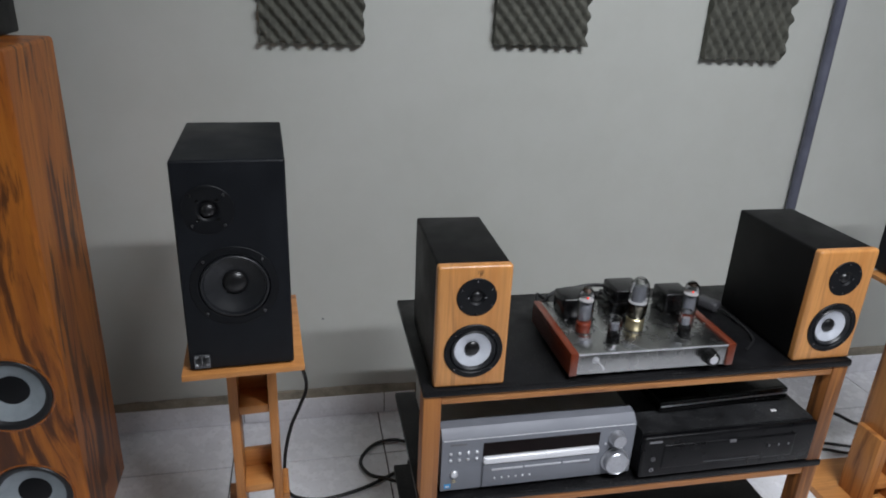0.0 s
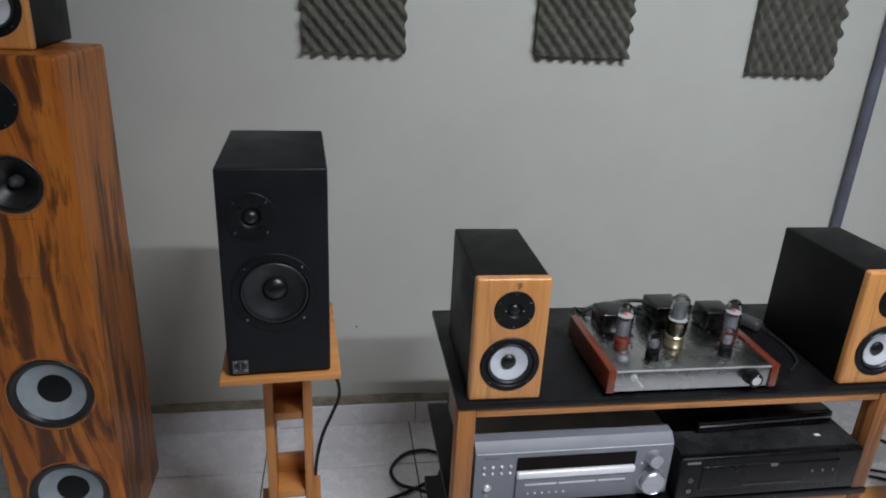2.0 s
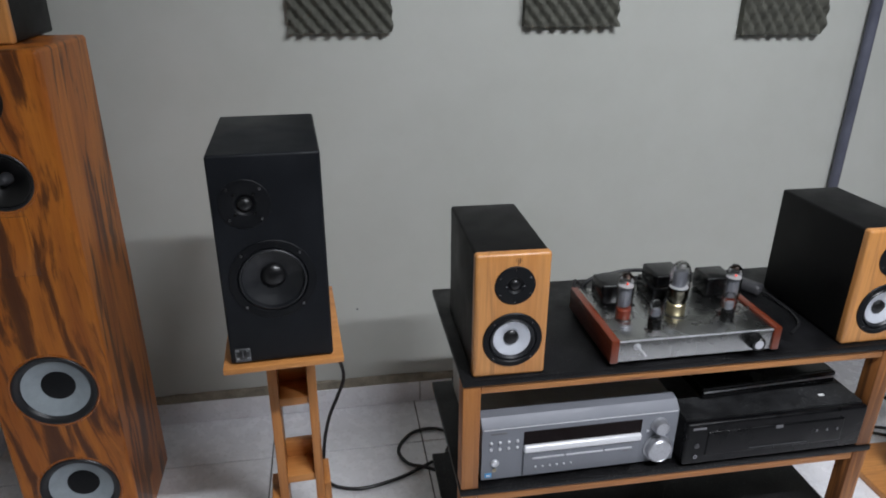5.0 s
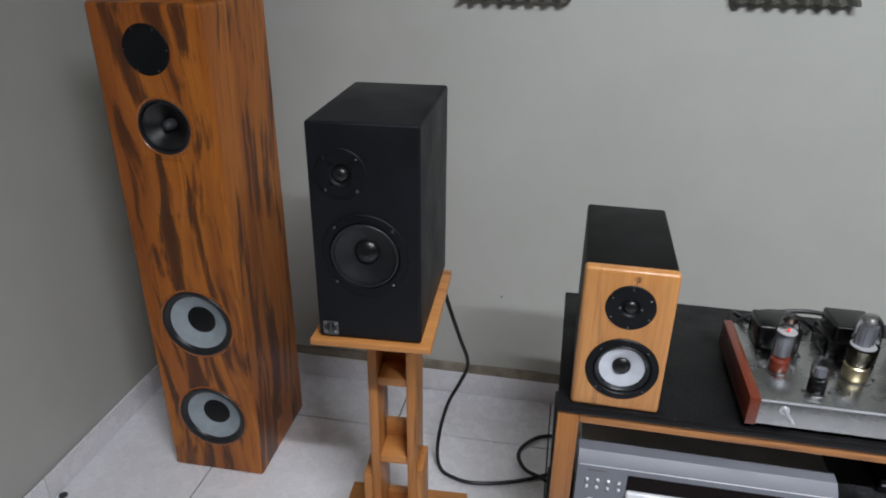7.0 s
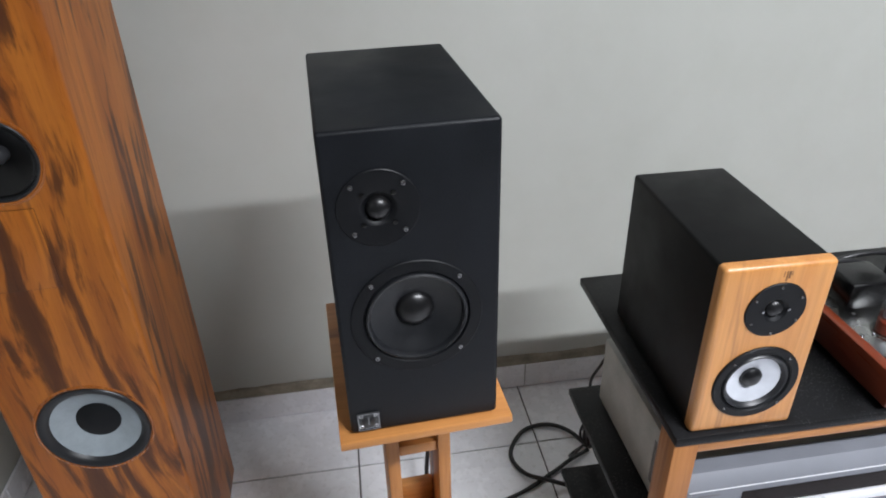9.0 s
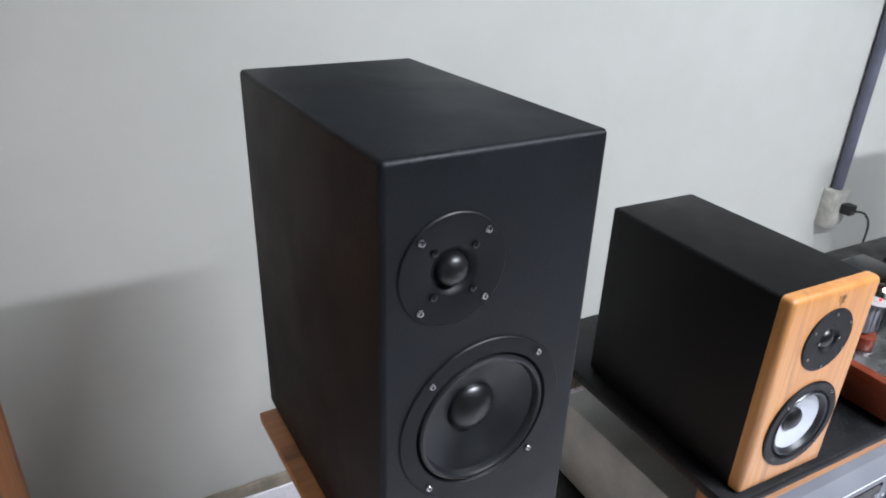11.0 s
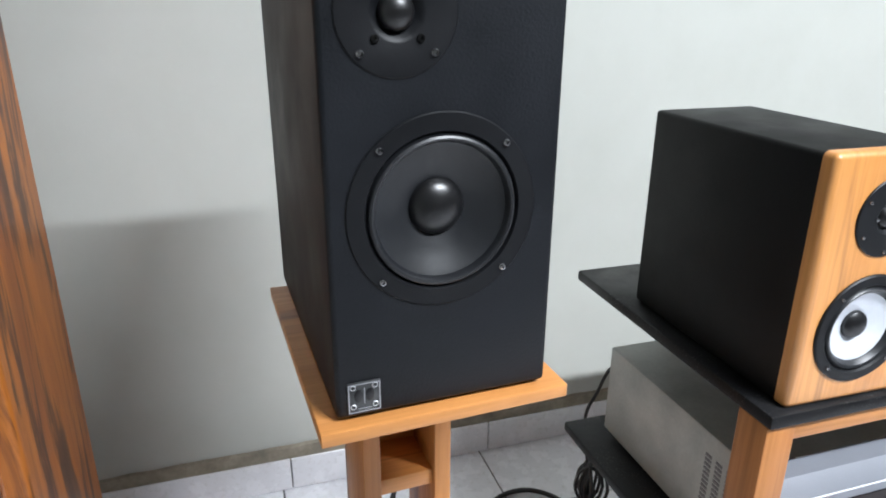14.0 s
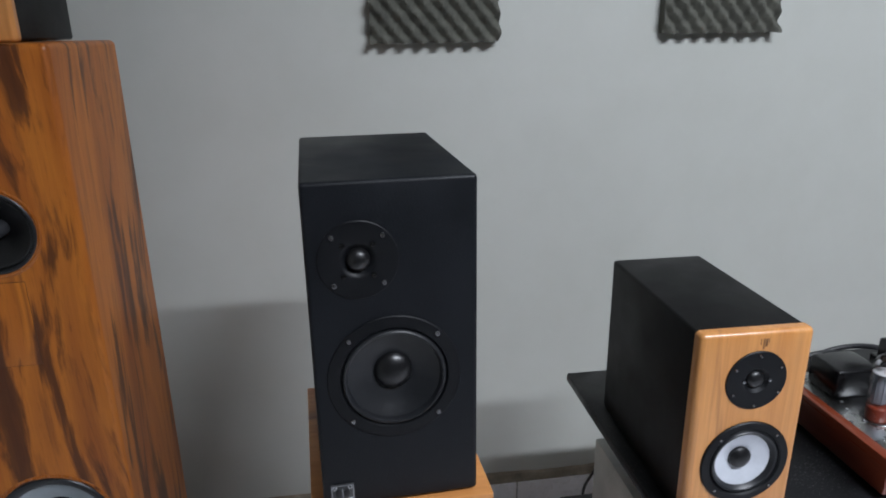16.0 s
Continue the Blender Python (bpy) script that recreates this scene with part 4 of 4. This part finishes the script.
stand = speaker_stand(pose(-0.043, 1.470, 0, 0, 0, 3.2), "open orange-brown wooden stand holding the black speaker", "speaker stands")
monitor = monitor_speaker(pose(-0.0425, 1.3305, 0.6742, 0, 0, 2.7), "black leather-grain two-way speaker on the wooden stand", "black monitor speakers")
copy_thing(stand, pose(1.632, 1.455, 0, 0, 0, -1.0))
copy_thing(monitor, pose(1.632, 1.315, 0.6742, 0, 0, -1.0))

equipment_rack(pose(0.2865, 1.3145, 0, 0, 0, -0.5), "low three-tier rack with black boards and wooden posts")
bookshelf_speaker(pose(0.3778, 1.3205, 0.6002, 0, 0, -1.0), "small black speaker with knotted pale wood front and silver cone", "small bookshelf speakers", True)
bookshelf_speaker(pose(1.168, 1.3185, 0.6002, 0, 0, 0.0), "small black speaker with pale wood front and silver cone", "small bookshelf speakers")
valve_amplifier(pose(0.580, 1.3110, 0.6002, 0, 0, -0.3), "valve amplifier, steel deck, red wooden cheeks, glowing tubes")
av_receiver(pose(0.333, 1.331, 0.3282, 0, 0, 0), "silver home-cinema receiver with two round knobs")
disc_changer(pose(0.772, 1.306, 0.3282, 0, 0, 0), "dusty black disc changer with a scrap of label")
slim_player(pose(0.842, 1.380, 0.4454, 0, 0, 2.2), "slim gloss black disc player with chrome strip")


def cable(points, r, label):
    ob = new("cable", mesh_of("cable", tube(points, r), M_CABLE))
    return tagged(ob, label, "cable", "black cables")


cable([(0.000, 1.632, 0.760), (0.006, 1.665, 0.700), (0.020, 1.700, 0.580), (0.045, 1.760, 0.430), (0.063, 1.815, 0.310), (0.044, 1.815, 0.245), (0.018, 1.800, 0.190), (0.000, 1.782, 0.120), (-0.005, 1.764, 0.050), (0.005, 1.748, 0.012), (0.034, 1.725, 0.007), (0.100, 1.711, 0.007), (0.200, 1.735, 0.007), (0.295, 1.781, 0.008), (0.345, 1.806, 0.014), (0.400, 1.835, 0.007)], 0.0048, "thick black speaker cable hanging from the speaker to the floor")
cable([(0.400, 1.835, 0.016), (0.372, 1.900, 0.010), (0.325, 1.933, 0.008), (0.265, 1.925, 0.008), (0.222, 1.880, 0.008), (0.210, 1.835, 0.008), (0.232, 1.785, 0.010), (0.275, 1.752, 0.020), (0.330, 1.735, 0.010), (0.420, 1.730, 0.006)], 0.0052, "thick black cable coiled on the tiles behind the rack")
cable([(1.18, 1.80, 0.005), (1.45, 1.86, 0.005), (1.70, 1.885, 0.005), (1.83, 1.865, 0.005), (1.87, 1.80, 0.005), (1.95, 1.74, 0.005)], 0.0055, "black cable lying along the tiles")
cable([(1.16, 1.70, 0.005), (1.40, 1.72, 0.005), (1.66, 1.725, 0.005), (1.78, 1.69, 0.005), (1.90, 1.70, 0.005)], 0.0042, "black cable lying along the tiles")
cable([(1.12, 1.66, 0.005), (1.38, 1.685, 0.005), (1.63, 1.70, 0.005), (1.74, 1.665, 0.005), (1.90, 1.66, 0.005)], 0.0042, "black cable lying along the tiles")
cable([(0.604, 1.548, 0.630), (0.598, 1.570, 0.650), (0.605, 1.590, 0.658), (0.625, 1.610, 0.640), (0.66, 1.65, 0.607)], 0.0040, "black cable arching behind the amplifier")
cable([(0.925, 1.548, 0.640), (0.945, 1.590, 0.650), (0.975, 1.615, 0.640), (1.01, 1.65, 0.607)], 0.0040, "black cable arching behind the amplifier")
cable([(0.600, 1.550, 0.640), (0.622, 1.556, 0.672), (0.668, 1.560, 0.684), (0.720, 1.562, 0.672), (0.760, 1.562, 0.640)], 0.0045, "black cable arching behind the amplifier")
cable([(0.640, 1.550, 0.640), (0.668, 1.572, 0.670), (0.730, 1.576, 0.682), (0.800, 1.576, 0.670), (0.850, 1.568, 0.635)], 0.0045, "black cable arching behind the amplifier")
bundle = thing("cord_bundle", pose(0.362, 1.738, 0), "tied black power cord hanging behind the rack", "cable")
for i, (a, dx, dy) in enumerate(((0.0, 0, 0), (0.5, 0.004, 0.007), (-0.45, -0.004, -0.004), (0.9, 0.002, 0.012), (1.3, -0.003, 0.004), (-1.0, 0.004, -0.002))):
    ca, sa = math.cos(a), math.sin(a)
    ring = [(dx + (0.020 + 0.002 * i) * ca * math.cos(q), dy + (0.020 + 0.002 * i) * sa * math.cos(q), 0.170 + (0.034 + 0.0015 * i) * math.sin(q)) for q in [2 * math.pi * k / 10 for k in range(11)]]
    part("loop", tube(ring, 0.0030, 8, 4), M_CABLE, bundle)
part("tie", lathe([(0.011, 0.138), (0.013, 0.142), (0.013, 0.152), (0.010, 0.156)], (0.001, 0.004, 0), "z", 16), M_CABLE, bundle)
part("lead", tube([(0.000, 0.004, 0.150), (-0.004, 0.010, 0.215), (-0.010, 0.018, 0.300), (0.010, 0.020, 0.345), (0.020, 0.002, 0.400), (0.022, -0.040, 0.420), (0.022, -0.062, 0.420)], 0.0030), M_CABLE, bundle)
part("lead", tube([(0.004, 0.004, 0.146), (0.012, 0.012, 0.110), (0.030, 0.020, 0.060), (0.060, 0.030, 0.005), (0.140, 0.060, 0.004)], 0.0030), M_CABLE, bundle)
part("lead", tube([(-0.004, 0.004, 0.146), (-0.012, 0.020, 0.110), (-0.016, 0.050, 0.050), (-0.010, 0.090, 0.005), (0.040, 0.12, 0.004)], 0.0030), M_CABLE, bundle)
plug = thing("mains_plug", pose(1.052, 1.578, 0.6002, 0, 0, -60), "grey moulded plug and lead on the rack", "plug")
part("plug_body", box(-0.028, 0.030, -0.017, 0.017, 0.0, 0.028, 0.010, 3), M_PALEPLUG, plug)
part("lead", tube([(0.026, 0, 0.013), (0.050, -0.001, 0.010), (0.085, -0.014, 0.005), (0.119, -0.034, 0.004), (0.152, -0.072, 0.004), (0.163, -0.130, 0.004)], 0.0032), M_CABLE, plug)

disc = new("floor_plug", mesh_of("floor_plug", lathe([(0.011, 0.0), (0.010, 0.003), (0.004, 0.004), (0, 0.004)], (-0.922, 1.466, 0.0), "z", 16), M_GREYPLUG))
tagged(disc, "small round grey plug on the tiled floor", "plug")
spot = new("wall_mark", mesh_of("wall_mark", lathe([(0.0035, 0.0), (0.003, -0.0012), (0, -0.0014)], (0.117, YB, 0.355), n=10), M_GREYINK))
tagged(spot, "small dark chip in the wall paint", "mark", kind="structure")

# ---- tiles of the floor and skirting ----
G = 0.445
tile_mesh = mesh_of("tile", box(-G / 2 + 0.0020, G / 2 - 0.0020, -G / 2 + 0.0020, G / 2 - 0.0020, -0.012, 0.0, 0.001, 1), M_TILE)
X0, Y0 = -0.157, 1.888
for i in range(-2, 12):
    for j in range(-14, 1):
        ob = new("tile", tile_mesh)
        ob.parent = floor
        ob.location = (X0 + (i + 0.5) * G, Y0 + (j + 0.5) * G, 0)
        ob.rotation_euler.z = math.pi * ((i * 3 + j) % 2)
skirting = structure("baseboard", box(XL, XR, YB - 0.004, YB - 0.0005, 0.0, 0.074), M_GROUT, "grey-white ceramic skirting tiles along the wall", "baseboard")
sk_mesh = mesh_of("skirting_tile", box(-G / 2 + 0.0014, G / 2 - 0.0014, -0.0100, -0.0030, 0.0012, 0.076, 0.0012, 1), M_SKIRT)
for i in range(-2, 11):
    ob = new("skirting_tile", sk_mesh)
    ob.parent = skirting
    ob.location = (X0 + (i + 0.5) * G + 0.02, YB, 0)
for j in range(-14, 1):
    ob = new("skirting_tile", sk_mesh)
    ob.parent = skirting
    ob.matrix_local = pose(XL, Y0 + (j + 0.5) * G, 0, 0, 0, 90)


def plaster_band(name, length, m):
    """The uneven strip of bare plaster above the skirting."""
    bm = bmesh.new()
    n = int(length / 0.02)
    rows = []
    for i in range(n + 1):
        x = length * i / n
        top = 0.106 + 0.006 * noise.noise((x * 4, 3.1, 0)) + 0.003 * noise.noise((x * 25, 1.7, 0))
        rows.append([bm.verts.new(p) for p in ((x, -0.0005, 0.070), (x, -0.0065, 0.070), (x, -0.0060, top - 0.004), (x, -0.0005, top))])
    for a, b in zip(rows, rows[1:]):
        for k in range(3):
            bm.faces.new((a[k], b[k], b[k + 1], a[k + 1]))
    ob = structure(name, bm, M_PLASTER, "uneven band of dirty bare plaster above the skirting", "trim")
    ob.matrix_world = m
    return ob


plaster_band("trim_north", XR - XL, pose(XL, YB, 0))
